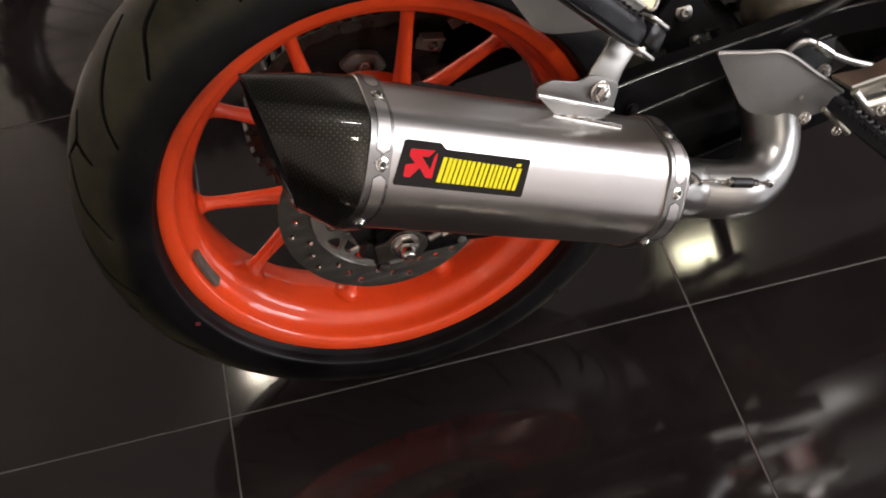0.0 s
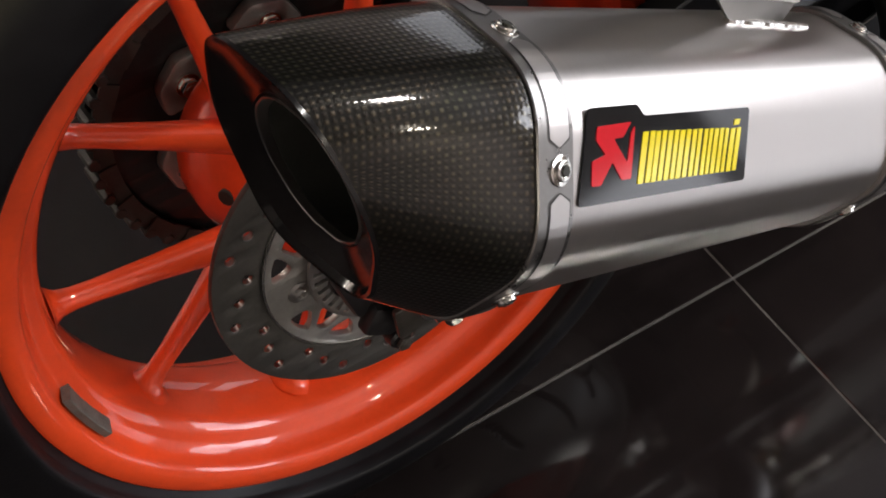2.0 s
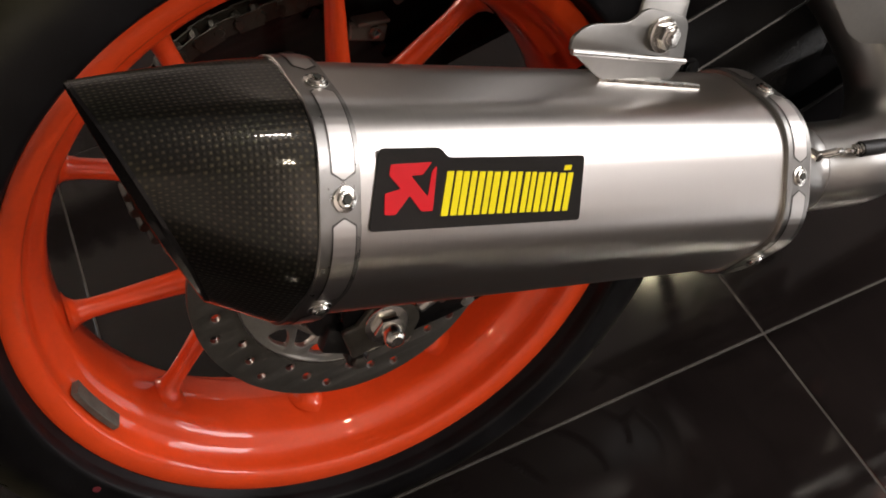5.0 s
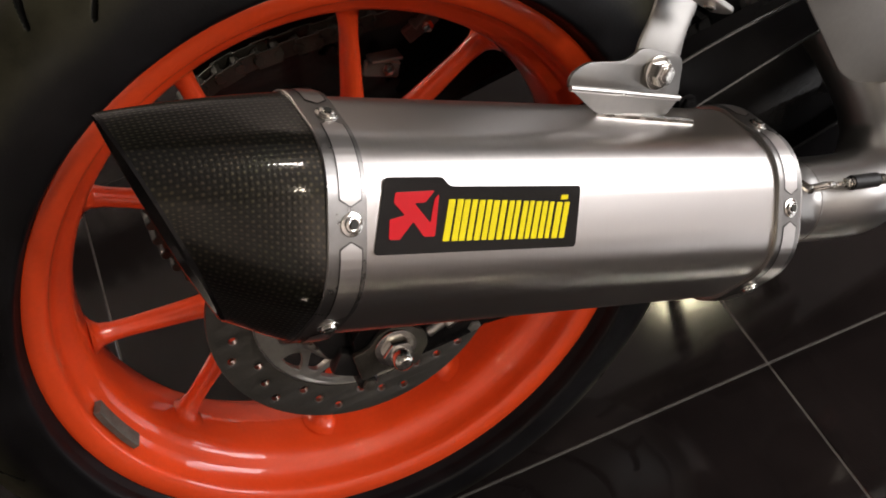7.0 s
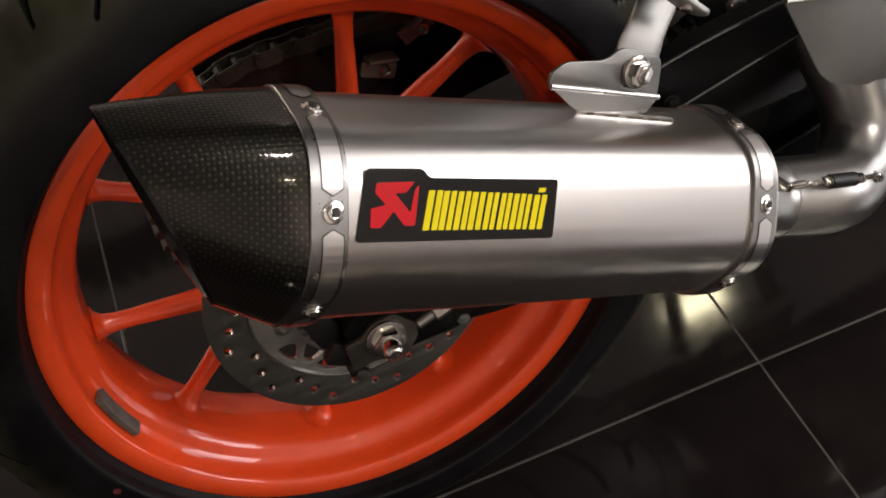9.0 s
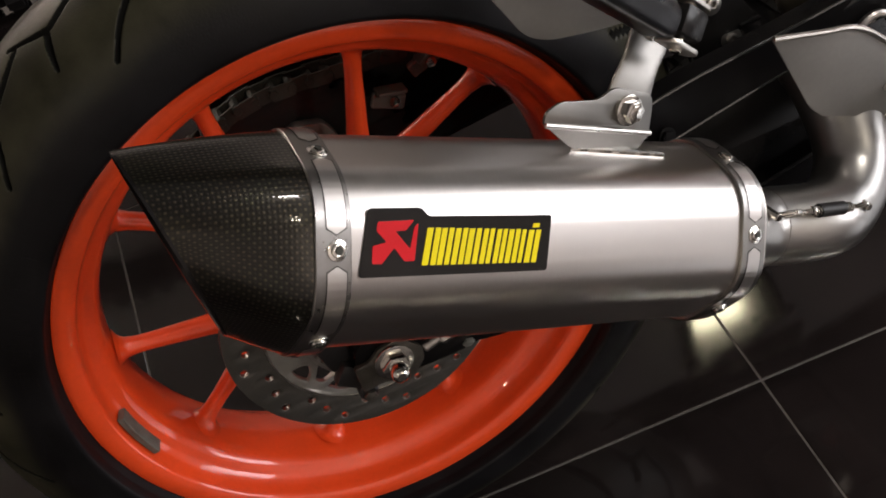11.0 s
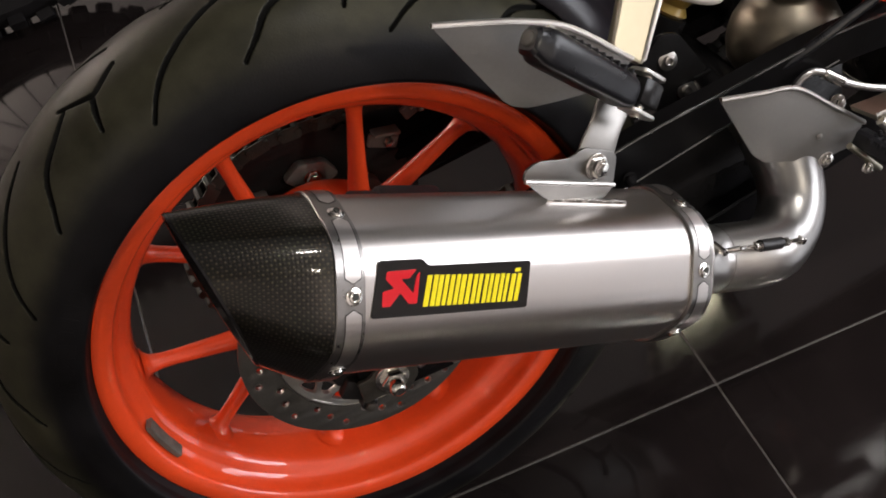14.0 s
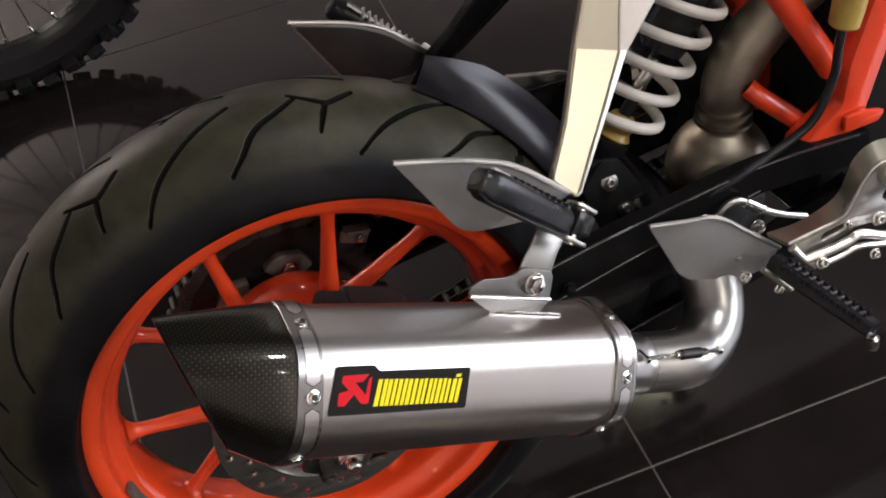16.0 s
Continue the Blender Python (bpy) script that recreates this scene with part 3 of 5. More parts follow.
# five pairs of spokes that close up towards the hub: angle at the rim, angle half-way in
SPOKES = [(base + 72 * k, mid + 72 * k) for k in range(5) for base, mid in ((35.8, 42.6), (70.4, 65.6))]
for a, ah in SPOKES:
    o = Vector((math.cos(radians(a)) * 0.190, 0, math.sin(radians(a)) * 0.190))
    h = Vector((math.cos(radians(ah)) * 0.115, 0, math.sin(radians(ah)) * 0.115))
    i = o + (h - o) * 1.85
    mid = [i.lerp(o, s) for s in (0, 0.15, 0.5, 0.78, 0.88, 0.945, 0.98, 1.0)]
    bm = tube(mid, [0.0130, 0.0115, 0.0082, 0.0068, 0.0070, 0.0084, 0.0118, 0.0170], 18, 5)
    for v in bm.verts:
        v.co.y = -0.003 + v.co.y * 1.1
    part("spoke", bm, ORANGE, wheel)
hub = lathe([(0.020, -0.055), (0.040, -0.055), (0.046, -0.045), (0.053, -0.030), (0.063, -0.012), (0.069, 0.004), (0.0735, 0.018), (0.0760, 0.026), (0.0765, 0.034), (0.0765, 0.046), (0.074, 0.054), (0.040, 0.060), (0.020, 0.06)], 72)
part("hub", hub, ORANGE, wheel)
# dark plugs stand for the hub's holes; the shade inside is their colour
for k in range(5):
    a = radians(167 + 72 * k)
    out = Vector((math.cos(a), -0.62, math.sin(a))).normalized()
    c = Vector((0.0665 * math.cos(a), -0.004, 0.0665 * math.sin(a)))
    part("hub_hole_plug", spin(c - out * 0.004, c + out * 0.0012, [(0.0058, 0), (0.0058, 0.9), (0.0052, 1)], 20), SOOT_AND_SHADE, wheel, "dark plug standing for a shaded hole in the hub")
# balance weight on the inner lip
bw = lathe([(0.2046, -0.0535), (0.2092, -0.0520), (0.2062, -0.0415), (0.2012, -0.0420), (0.2010, -0.0432), (0.2040, -0.0532)], 14, True, a0=187.0, a1=200.5)
bmesh.ops.holes_fill(bw, edges=bw.edges[:])
part("balance_weight", bw, LEAD, wheel, "grey lead balance weight stuck on the rim")

# ---- brake disc ----
holes = []
for k in range(36):
    a = radians(184.8 + 10 * k)
    r = (0.1015, 0.0885, 0.0950)[k % 3]
    holes.append(circle(r * math.cos(a), r * math.sin(a), 0.0036, 12))
disc = part("brake_disc", plate(circle(0, 0, 0.1112, 96), [circle(0, 0, 0.0802, 64)] + holes, 0.0045, upright(-0.080), 0.0005), DISC, bike, "dark drilled steel brake disc")
car_holes = []
for k in range(5):
    bolt_a = 186 + 72 * k
    for truss, soft in (([(14, 0.0735), (15.5, 0.0650), (20, 0.0605), (27, 0.0665), (29.5, 0.0730), (22, 0.0742)], 0.0025), ([(58, 0.0735), (56.5, 0.0650), (52, 0.0605), (45, 0.0665), (42.5, 0.0730), (50, 0.0742)], 0.0025),
                        ([(26, 0.0555), (36, 0.0550), (46, 0.0555), (39.5, 0.0690), (36, 0.0700), (32.5, 0.0690)], 0.003)):
        car_holes.append(rounded([(r * math.cos(radians(bolt_a + d)), r * math.sin(radians(bolt_a + d))) for d, r in truss], soft, 3))
part("disc_carrier", plate(circle(0, 0, 0.0799, 72), [circle(0, 0, 0.030, 32)] + car_holes, 0.0055, upright(-0.0805), 0.0008), CARRIER, disc, "satin metal disc carrier")
part("carrier_edge", lathe([(0.0793, -0.0836), (0.0808, -0.0836), (0.0808, -0.0845), (0.0793, -0.0845)], 72), CHROME, disc)
hole_me = mesh_of("hole_edge", lathe([(0.0036, -0.0022), (0.0031, -0.0020), (0.0031, 0.0020), (0.0036, 0.0022)], 14), COLLAR)
for k in range(36):
    a = radians(184.8 + 10 * k)
    r = (0.1015, 0.0885, 0.0950)[k % 3]
    part("hole_edge", hole_me, COLLAR, disc).matrix_basis = Matrix.Translation((r * math.cos(a), -0.0801, r * math.sin(a)))
slots = []
for k in range(40):
    a = 2 * math.pi * k / 40
    slots.append([(r * math.cos(a + d), r * math.sin(a + d)) for r, d in ((0.0400, -0.036), (0.0505, -0.034), (0.0505, 0.034), (0.0400, 0.036))])
part("sensor_ring", plate(circle(0, 0, 0.0535, 80), [circle(0, 0, 0.035, 40)] + slots, 0.0025, upright(-0.0890), 0.0003), STEEL, disc, "slotted steel sensor ring")
for k in range(5):
    a = radians(186 + 72 * k)
    part("disc_bolt", hex_bolt((0.0590 * math.cos(a), -0.0832, 0.0590 * math.sin(a)), (0, -1, 0), 0.0085, 0.004, 0.0075, True), STEEL, disc)

disc.matrix_basis = Matrix.Translation((-0.0025, 0, 0.0015))

# ---- sprocket and chain on the far side ----
teeth = []
for k in range(44):
    a = 2 * math.pi * k / 44
    for d, r in ((-0.045, 0.107), (-0.02, 0.115), (0.02, 0.115), (0.045, 0.107)):
        teeth.append((r * math.cos(a + d), r * math.sin(a + d)))
spr = part("rear_sprocket", plate(teeth, [circle(0, 0, 0.038, 40)], 0.006, upright(0.088), 0.0005), BLACK, bike, "black chain sprocket with bright bolted lobes")
for k in range(6):
    a = radians(15 + 60 * k)
    lobe = rounded([(r * math.cos(a + d), r * math.sin(a + d)) for r, d in ((0.053, -0.20), (0.070, -0.40), (0.082, -0.16), (0.082, 0.16), (0.070, 0.40), (0.053, 0.20))], 0.005, 3)
    lob = part("carrier_lobe", plate(lobe, [], 0.012, upright(0.0790), 0.0030), LOBE, spr, "bright machined carrier lobe")
    part("lobe_bolt", hex_bolt((0.066 * math.cos(a), 0.0730, 0.066 * math.sin(a)), (0, -1, 0), 0.012, 0.009, 0.0085), CHROME, lob)


def chain_way():
    pts = []
    L = 0.53
    for k in range(46):
        pts.append((0.02 + L - L * k / 46.0, 0.113 - 0.045 * (L - L * k / 46.0) / L))
    for k in range(60):
        a = radians(90 + 180 * k / 60)
        pts.append((0.113 * math.cos(a), 0.113 * math.sin(a)))
    for k in range(47):
        pts.append((0.02 + L * k / 46.0, -0.113 + 0.14 * (L * k / 46.0) / L))
    return pts


cp = chain_way()
bms = []
acc, nxt, prev, n = 0.0, 0.0, None, 0
for x, z in cp:
    p = Vector((x, 0, z))
    if prev is not None:
        seg = (p - prev).length
        while nxt <= acc + seg:
            q = prev.lerp(p, (nxt - acc) / seg)
            ang = math.atan2((p - prev).z, (p - prev).x)
            off = 0.0065 if n % 2 else 0.009
            for sgn in (-1, 1):
                bms.append(block(0.019, 0.0018, 0.013, Matrix.Translation((q.x, 0.088 + sgn * off, q.z)) @ Matrix.Rotation(-ang, 4, "Y"), 0.0, 1))
            bms.append(rod((q.x - 0.008, 0.0775, q.z), (q.x - 0.008, 0.0985, q.z), 0.0045, 8))
            nxt += 0.0159
            n += 1
        acc += seg
    prev = p
part("drive_chain", join(*bms), SOOT_AND_SHADE, bike, "dark oiled roller drive chain")
ladj = plate(rounded([(-0.055, -0.03), (0.03, -0.035), (0.045, 0.0), (0.03, 0.04), (-0.05, 0.045)], 0.012), [circle(0, 0, 0.011)], 0.008, upright(0.118), 0.001)
part("chain_adjuster", ladj, ALU, bike, "bright aluminium chain adjuster plate")

inner = plate(rounded([(-0.055, 0.072), (-0.045, 0.125), (0.030, 0.155), (0.25, 0.135), (0.45, 0.12), (0.45, 0.0), (0.20, -0.005), (0.14, 0.0), (0.06, 0.045), (0.0, 0.060)], 0.012), [], 0.003, upright(0.134), 0.001)
for gx, gy, gz, turn in ((0.092, 0.0805, 0.066, 25), (0.131, 0.0805, 0.089, -20)):
    part("guide_bracket", join(block(0.030, 0.006, 0.014, pose(gx, gy, gz, 0, turn, 0), 0.0015, 1), block(0.026, 0.016, 0.003, pose(gx + 0.004, gy - 0.004, gz + 0.011, 0, turn - 12, 0), 0.0008, 1)), LOBE, bike, "small grey chain guide bracket")
    part("guide_bolt", hex_bolt((gx + 0.004, gy - 0.003, gz), (0, -1, 0.1), 0.009, 0.005), CHROME, bike)
part("chain_guard", inner, PLASTIC, bike, "black plastic chain guard")

# ---- swingarm ----
SY = -0.105
HIGHLIGHT_RIBS = [([(0.09, SY - 0.0165, 0.0760), (0.244, SY - 0.0165, 0.1085), (0.335, SY - 0.0165, 0.1185), (0.45, SY - 0.0165, 0.1290), (0.56, SY - 0.0165, 0.1220)], 0.0014), ([(0.09, SY - 0.0165, 0.0370), (0.244, SY - 0.0165, 0.0675), (0.342, SY - 0.0165, 0.0855), (0.45, SY - 0.0165, 0.1015)], 0.0014), ([(0.20, SY - 0.0125, -0.0310), (0.3074, SY - 0.0125, -0.0140), (0.4036, SY - 0.0125, 0.0040), (0.47, SY - 0.0125, 0.0190)], 0.0014)]
swing = part("swingarm", beam([(0.0, SY - 0.007, 0.012), (0.09, SY - 0.007, 0.056), (0.244, SY - 0.007, 0.0880), (0.338, SY - 0.007, 0.1020), (0.45, SY - 0.007, 0.1130), (0.57, SY - 0.007, 0.104)], 0.020, [0.036, 0.0390, 0.0410, 0.0335, 0.0330, 0.036], 0.12), SWING, bike, "black cast open-lattice swingarm")
part("lower_rail", beam([(0.02, SY, -0.014), (0.12, SY, -0.036), (0.305, SY, -0.0272), (0.4036, SY, -0.0095), (0.57, SY, 0.035)], 0.026, [0.026, 0.026, 0.027, 0.028, 0.05], 0.12), SWING, swing)
web = plate(rounded([(0.06, 0.020), (0.244, 0.062), (0.342, 0.086), (0.47, 0.105), (0.47, 0.020), (0.4036, -0.004), (0.3074, -0.022), (0.20, -0.036), (0.06, -0.020)], 0.004), [], 0.004, upright(-0.0985), 0.001)
part("web_panel", web, BLACK, swing)
cross = tube([(0.375, -0.10, 0.045), (0.385, 0.0, 0.040), (0.375, 0.10, 0.045)], 0.032, 16, 6)
part("cross_brace", cross, SWING, swing)
# thin glossy ribs added along the rails to draw their edge highlights
for way, r in HIGHLIGHT_RIBS:
    part("highlight_rib", tube(way, r, 8, 6), EDGE, swing)
left_arm = tube([(0.0, 0.105, 0.0), (0.25, 0.105, 0.03), (0.57, 0.105, 0.06)], [0.018, 0.024, 0.03], 12, 8)
part("far_arm", left_arm, SWING, swing)
part("guide_bolt", hex_bolt((0.2428, -0.126, 0.078), (0, -1, 0.2), 0.009, 0.005, 0.007), SWING, swing)
dropout = plate(rounded([(-0.026, -0.012), (-0.016, -0.024), (0.05, -0.026), (0.09, -0.02), (0.09, 0.03), (0.03, 0.034), (-0.012, 0.026), (-0.026, 0.014)], 0.006), [], 0.028, upright(-0.1225), 0.003)
part("axle_block", dropout, SWING, swing)
part("adjuster_plate", plate(rounded([(-0.029, 0.006), (-0.028, -0.019), (-0.012, -0.0175), (0.0110, -0.0245), (0.0225, -0.011), (0.0235, 0.000), (0.010, 0.0165), (-0.007, 0.0150), (-0.018, 0.0060)], 0.003), [], 0.004, upright(-0.1395), 0.0006), WORN, bike, "worn dark steel chain adjuster plate")
nut = hex_bolt((0, -0.1415, 0), (0, -1, 0), 0.0190, 0.011, 0.0150)
part("caliper_carrier", plate(rounded([(-0.050, 0.006), (-0.034, -0.016), (-0.004, -0.030), (0.030, -0.010), (0.030, 0.050), (-0.022, 0.046)], 0.006), [], 0.008, upright(-0.1020), 0.0015), PLASTIC, bike, "black cast caliper carrier")
carrier_lug = join(block(0.034, 0.012, 0.020, pose(-0.026, -0.1255, -0.014, 0, 35, 0), 0.003), block(0.022, 0.016, 0.034, pose(-0.037, -0.1160, 0.012, 0, -15, 0), 0.004), rod((-0.024, -0.120, -0.0285), (-0.024, -0.135, -0.0285), 0.0075, 16))
part("carrier_lug", carrier_lug, PLASTIC, bike, "black cast lug below the axle")
part("lug_bolt", hex_bolt((-0.024, -0.135, -0.0285), (0, -1, 0), 0.009, 0.004), WORN, bike)
part("adjuster_bolt", join(rod((0.024, -0.1385, -0.0040), (0.050, -0.1375, 0.0025), 0.0042, 14), rod((0.037, -0.1385, -0.0008), (0.050, -0.1380, 0.0025), 0.0068, 6)), STEEL, bike, "satin steel chain adjuster bolt")
part("stop_bolt", hex_bolt((0.058, -0.1325, -0.0190), (0, -1, -0.3), 0.009, 0.005, 0.006), LOBE, bike)
axle = part("axle_nut", nut, CHROME, bike, "bright zinc hexagon axle nut")
part("axle_end", spin((0, -0.150, 0), (0, -0.1625, 0), [(0.0068, 0), (0.0068, 0.75), (0.0058, 0.9), (0.004, 1)], 20), CHROME, axle)

# ---- brake caliper ----
cal = join(block(0.062, 0.046, 0.046, pose(0.060, -0.100, 0.110, 0, 27, 0), 0.008, 3), block(0.030, 0.030, 0.030, pose(0.026, -0.104, 0.138, 0, 27, 0), 0.006, 2), block(0.045, 0.034, 0.024, pose(0.094, -0.100, 0.098, 0, 27, 0), 0.006, 2), block(0.030, 0.012, 0.120, pose(0.048, -0.094, 0.070, 0, 24, 0), 0.004))
caliper = part("brake_caliper", cal, PLASTIC, bike, "black rear brake caliper")
for px, pz in ((0.0200, 0.150), (0.0790, 0.1215)):
    part("caliper_pin", hex_bolt((px, -0.121, pz), (0, -1, 0.4), 0.009, 0.008, 0.007), CHROME, caliper)

# ---- muffler ----
RIVET = Vector((-0.0234, -0.2934, 0.2303))
MD = Vector((0.8515, 0.1366, -0.5063)).normalized()
MU = (Vector((0, 0, 1)) - MD * MD.z).normalized()
MO = -MU.cross(MD)
APO = 0.0568
FACE = radians(24)
MC = RIVET - APO * (math.cos(FACE) * MO + math.sin(FACE) * MU)


def mpt(s, o, u):
    """A place by its way along the muffler's axis and its offsets from the axis."""
    return MC + MD * s + MO * o + MU * u


def hexagon(apo, soft, n=10):
    """A rounded hexagon, (o, u) points, flats at FACE plus sixths of a turn."""
    c = [(apo / math.cos(math.pi / 6) * math.cos(FACE + math.pi / 6 + k * math.pi / 3), apo / math.cos(math.pi / 6) * math.sin(FACE + math.pi / 6 + k * math.pi / 3)) for k in range(6)]
    return rounded(c, soft, n)


def lean(o, u):
    """How far the slightly slanted rear joint lies along the axis."""
    return 0.0069 - 0.101 * o - 0.0716 * u


def hexring(s, apo, soft=0.022, slant=0.0):
    return [mpt(s + slant * lean(o, u), o, u) for o, u in hexagon(apo, soft)]


sleeve = loft([hexring(-0.004 + 0.304 * k / 16, APO - 0.0010, slant=1 - k / 16) for k in range(17)], True, uv=lambda i, j: (0.019 * i, j / 66.0))
muffler = part("muffler", sleeve, SLEEVE, bike, "brushed titanium hexagonal silencer can")

# front end cap that narrows to the pipe
front = []
for s, k in ((0.300, 1.0), (0.3155, 1.0), (0.3185, 0.965), (0.3215, 0.90), (0.3245, 0.82), (0.3280, 0.72), (0.3325, 0.61), (0.3380, 0.53), (0.3450, 0.5)):
    hx = hexagon(APO - 0.001, 0.022)
    cc = [(0.0291 * math.cos(math.atan2(u, o)), 0.0291 * math.sin(math.atan2(u, o))) for o, u in hx]
    w = (k - 0.5) / 0.5
    front.append([mpt(s, o * w + c * (1 - w), u * w + d * (1 - w)) for (o, u), (c, d) in zip(hx, cc)])
part("front_cap", loft(front), TITAN, muffler)


def band(s0, s1, slant):
    """The riveted collar; strips laid on it later stand for its pressed windows."""
    prof = [(s0, APO - 0.002), (s0, APO + 0.0008), (s0 + 0.0006, APO + 0.0014), (s1 - 0.0006, APO + 0.0014), (s1, APO + 0.0008), (s1, APO - 0.002)]
    return loft([hexring(s, a, slant=slant) for s, a in prof], False)


def face_frame(s, k, lift=0.0, side=0.0):
    """The pose on the flat k (0 faces the onlooker, 1 the top, -1 the underside): x along the muffler, z outwards."""
    a = FACE + k * math.pi / 3
    nrm = MO * math.cos(a) + MU * math.sin(a)
    tan = nrm.cross(MD)
    return frame_of(mpt(s, 0, 0) + nrm * (APO + lift) + tan * side, MD, tan)


def window_strip(s, k, half, gap, lift, slant):
    """A pointed strip round one corner of the collar, from rivet to rivet."""
    ring = hexagon(APO + lift, 0.022, 10)
    a0, a1 = FACE + k * math.pi / 3, FACE + (k + 1) * math.pi / 3
    way = [Vector((math.cos(a0), math.sin(a0))) * (APO + lift)] + [p for p in ring if 0.01 < (math.atan2(p.y, p.x) - a0) % (2 * math.pi) < math.pi / 3 - 0.01] + [Vector((math.cos(a1), math.sin(a1))) * (APO + lift)]
    cum = [0.0]
    for p, q in zip(way, way[1:]):
        cum.append(cum[-1] + (q - p).length)
    bm = bmesh.new()
    prev = None
    total = cum[-1]
    for i in range(65):
        d = gap + (total - 2 * gap) * i / 64
        j = max(n for n in range(len(cum) - 1) if cum[n] <= d)
        p = way[j].lerp(way[j + 1], (d - cum[j]) / (cum[j + 1] - cum[j]))
        edge = min(d - gap, total - gap - d)
        w = half * min(1.0, 0.10 + edge / 0.0034)
        row = [bm.verts.new(mpt(s + x + slant * lean(p.x, p.y), p.x, p.y)) for x in (-w, w)]
        if prev:
            bm.faces.new((prev[0], prev[1], row[1], row[0]))
        prev = row
    return bm


for s0, s1, sr, slant in ((-0.0122, 0.0086, 0.0, 1.0), (0.2915, 0.3125, 0.3026, 0.0)):
    part("collar", band(s0, s1, slant), COLLAR, muffler, "satin steel riveted collar")
    mid = sr - 0.0002
    for k in range(-2, 4):
        turn = FACE + k * math.pi / 3
        along, low = sr + slant * lean(APO * math.cos(turn), APO * math.sin(turn)), -0.0025 if k == 1 else 0.0
        rv = part("rivet", hex_bolt(face_frame(along, k, 0.0014, low) @ Vector((0, 0, 0)), face_frame(sr, k).col[2].to_3d(), 0.0080, 0.0024, 0.0058, True), CHROME, muffler)
        # a dark disc laid on the head paints the shade of its socket
        part("socket", plate(circle(0, 0, 0.0022, 6), [], 0.0004, face_frame(along, k, 0.0014 + 0.0024 * 1.07 + 0.0003, low), 0.0), SOOT_AND_SHADE, rv, "dark disc standing for a shaded hexagon socket")
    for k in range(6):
        # the wider dark strip puts the shade of the pressed edge into colour
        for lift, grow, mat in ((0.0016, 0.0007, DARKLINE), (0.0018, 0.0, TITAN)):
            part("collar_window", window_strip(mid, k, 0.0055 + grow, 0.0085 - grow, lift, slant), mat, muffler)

# carbon end cap with slanted mouth
NSEC, CELL = 16, 0.0026
HEXC = [(APO / math.cos(math.pi / 6) * math.cos(FACE + math.pi / 6 + k * math.pi / 3), APO / math.cos(math.pi / 6) * math.sin(FACE + math.pi / 6 + k * math.pi / 3)) for k in range(6)]
MOUTH = [(0.0165, 0.0335), (-0.0385, 0.0425), (-0.0600, -0.0020), (-0.0510, -0.0560), (0.0125, -0.0560), (0.0360, -0.0070)]


def mouth_s(o, u):
    return -0.0643 - 0.0044 * o - 0.69 * u


def cap_ring(t, grow=1.0, back=0.0):
    """Ring t of the cap, 0 at the collar and 1 at the mouth."""
    w = t ** 1.25
    cor = [(a * (1 - w) + c * w, b * (1 - w) + d * w) for (a, b), (c, d) in zip(HEXC, MOUTH)]
    co, cu = -0.014, -0.007
    cor = [(co + (a - co) * grow, cu + (b - cu) * grow) for a, b in cor]
    return [mpt((-0.012 + lean(o, u)) * (1 - t) + mouth_s(o, u) * t + back, o, u) for o, u in rounded(cor, (0.021 * (1 - t) + 0.019 * t) * grow, 10)]


secs = [cap_ring(i / NSEC) for i in range(NSEC + 1)]
plen = [0.0]
for p, q in zip(secs[4], secs[4][1:] + secs[4][:1]):
    plen.append(plen[-1] + (q - p).length)
outer = loft(secs, False, uv=lambda i, j: (plen[j] / CELL, (secs[i][j % len(secs[0])] - secs[0][j % len(secs[0])]).length / CELL))
part("end_cap", outer, CARBON, muffler, "glossy carbon-fibre end cap with slanted mouth")


def mouth_circle(r, back, shift=(0.0, 0.0)):
    """A ring like a circle across the slanted mouth, with the cap's point count."""
    base = cap_ring(1.0)
    cen = mpt(mouth_s(-0.0175, -0.0095), -0.0175 + shift[0], -0.0095 + shift[1])
    nrm = (MD + 0.69 * MU).normalized()
    vv = (MU - nrm * MU.dot(nrm)).normalized()
    oo = nrm.cross(vv)
    out = []
    for p in base:
        d = p - cen
        a = math.atan2(d.dot(vv), d.dot(oo))
        out.append(cen + r * (math.cos(a) * oo + 1.25 * math.sin(a) * vv) + MD * back)
    return out


lip = [cap_ring(1.0), cap_ring(1.0, 0.985, -0.0022), cap_ring(1.0, 0.955, -0.0018), cap_ring(1.0, 0.90, 0.002), mouth_circle(0.0312, 0.0075), mouth_circle(0.0290, 0.0085), mouth_circle(0.0278, 0.0120)]
part("mouth_lip", loft(lip, False), GLOSS, muffler, "gloss black rolled mouth")
part("outlet_ring", loft([mouth_circle(0.0284, 0.0092), mouth_circle(0.0279, 0.0082), mouth_circle(0.0273, 0.0086), mouth_circle(0.0268, 0.014)], False), STEEL, muffler, "thin bare metal outlet edge")
part("outlet_pipe", loft([mouth_circle(0.0267, 0.0135), mouth_circle(0.0262, 0.030), mouth_circle(0.0245, 0.058), mouth_circle(0.004, 0.06)], False), SOOT_AND_SHADE, muffler, "sooty inside of the outlet")

# sticker: black film, red emblem, yellow bars
SW, SH, SX, SY0 = 0.1242, 0.0347, 0.0137, 0.0036


def on_sticker(pts, lift, r=0.0, m=None):
    flat = [(SX + x * SW, SY0 + (y - 0.5) * SH) for x, y in pts]
    return plate(rounded(flat, r, 5) if r else flat, [], 0.0004, face_frame(0, 0, lift), 0.0)


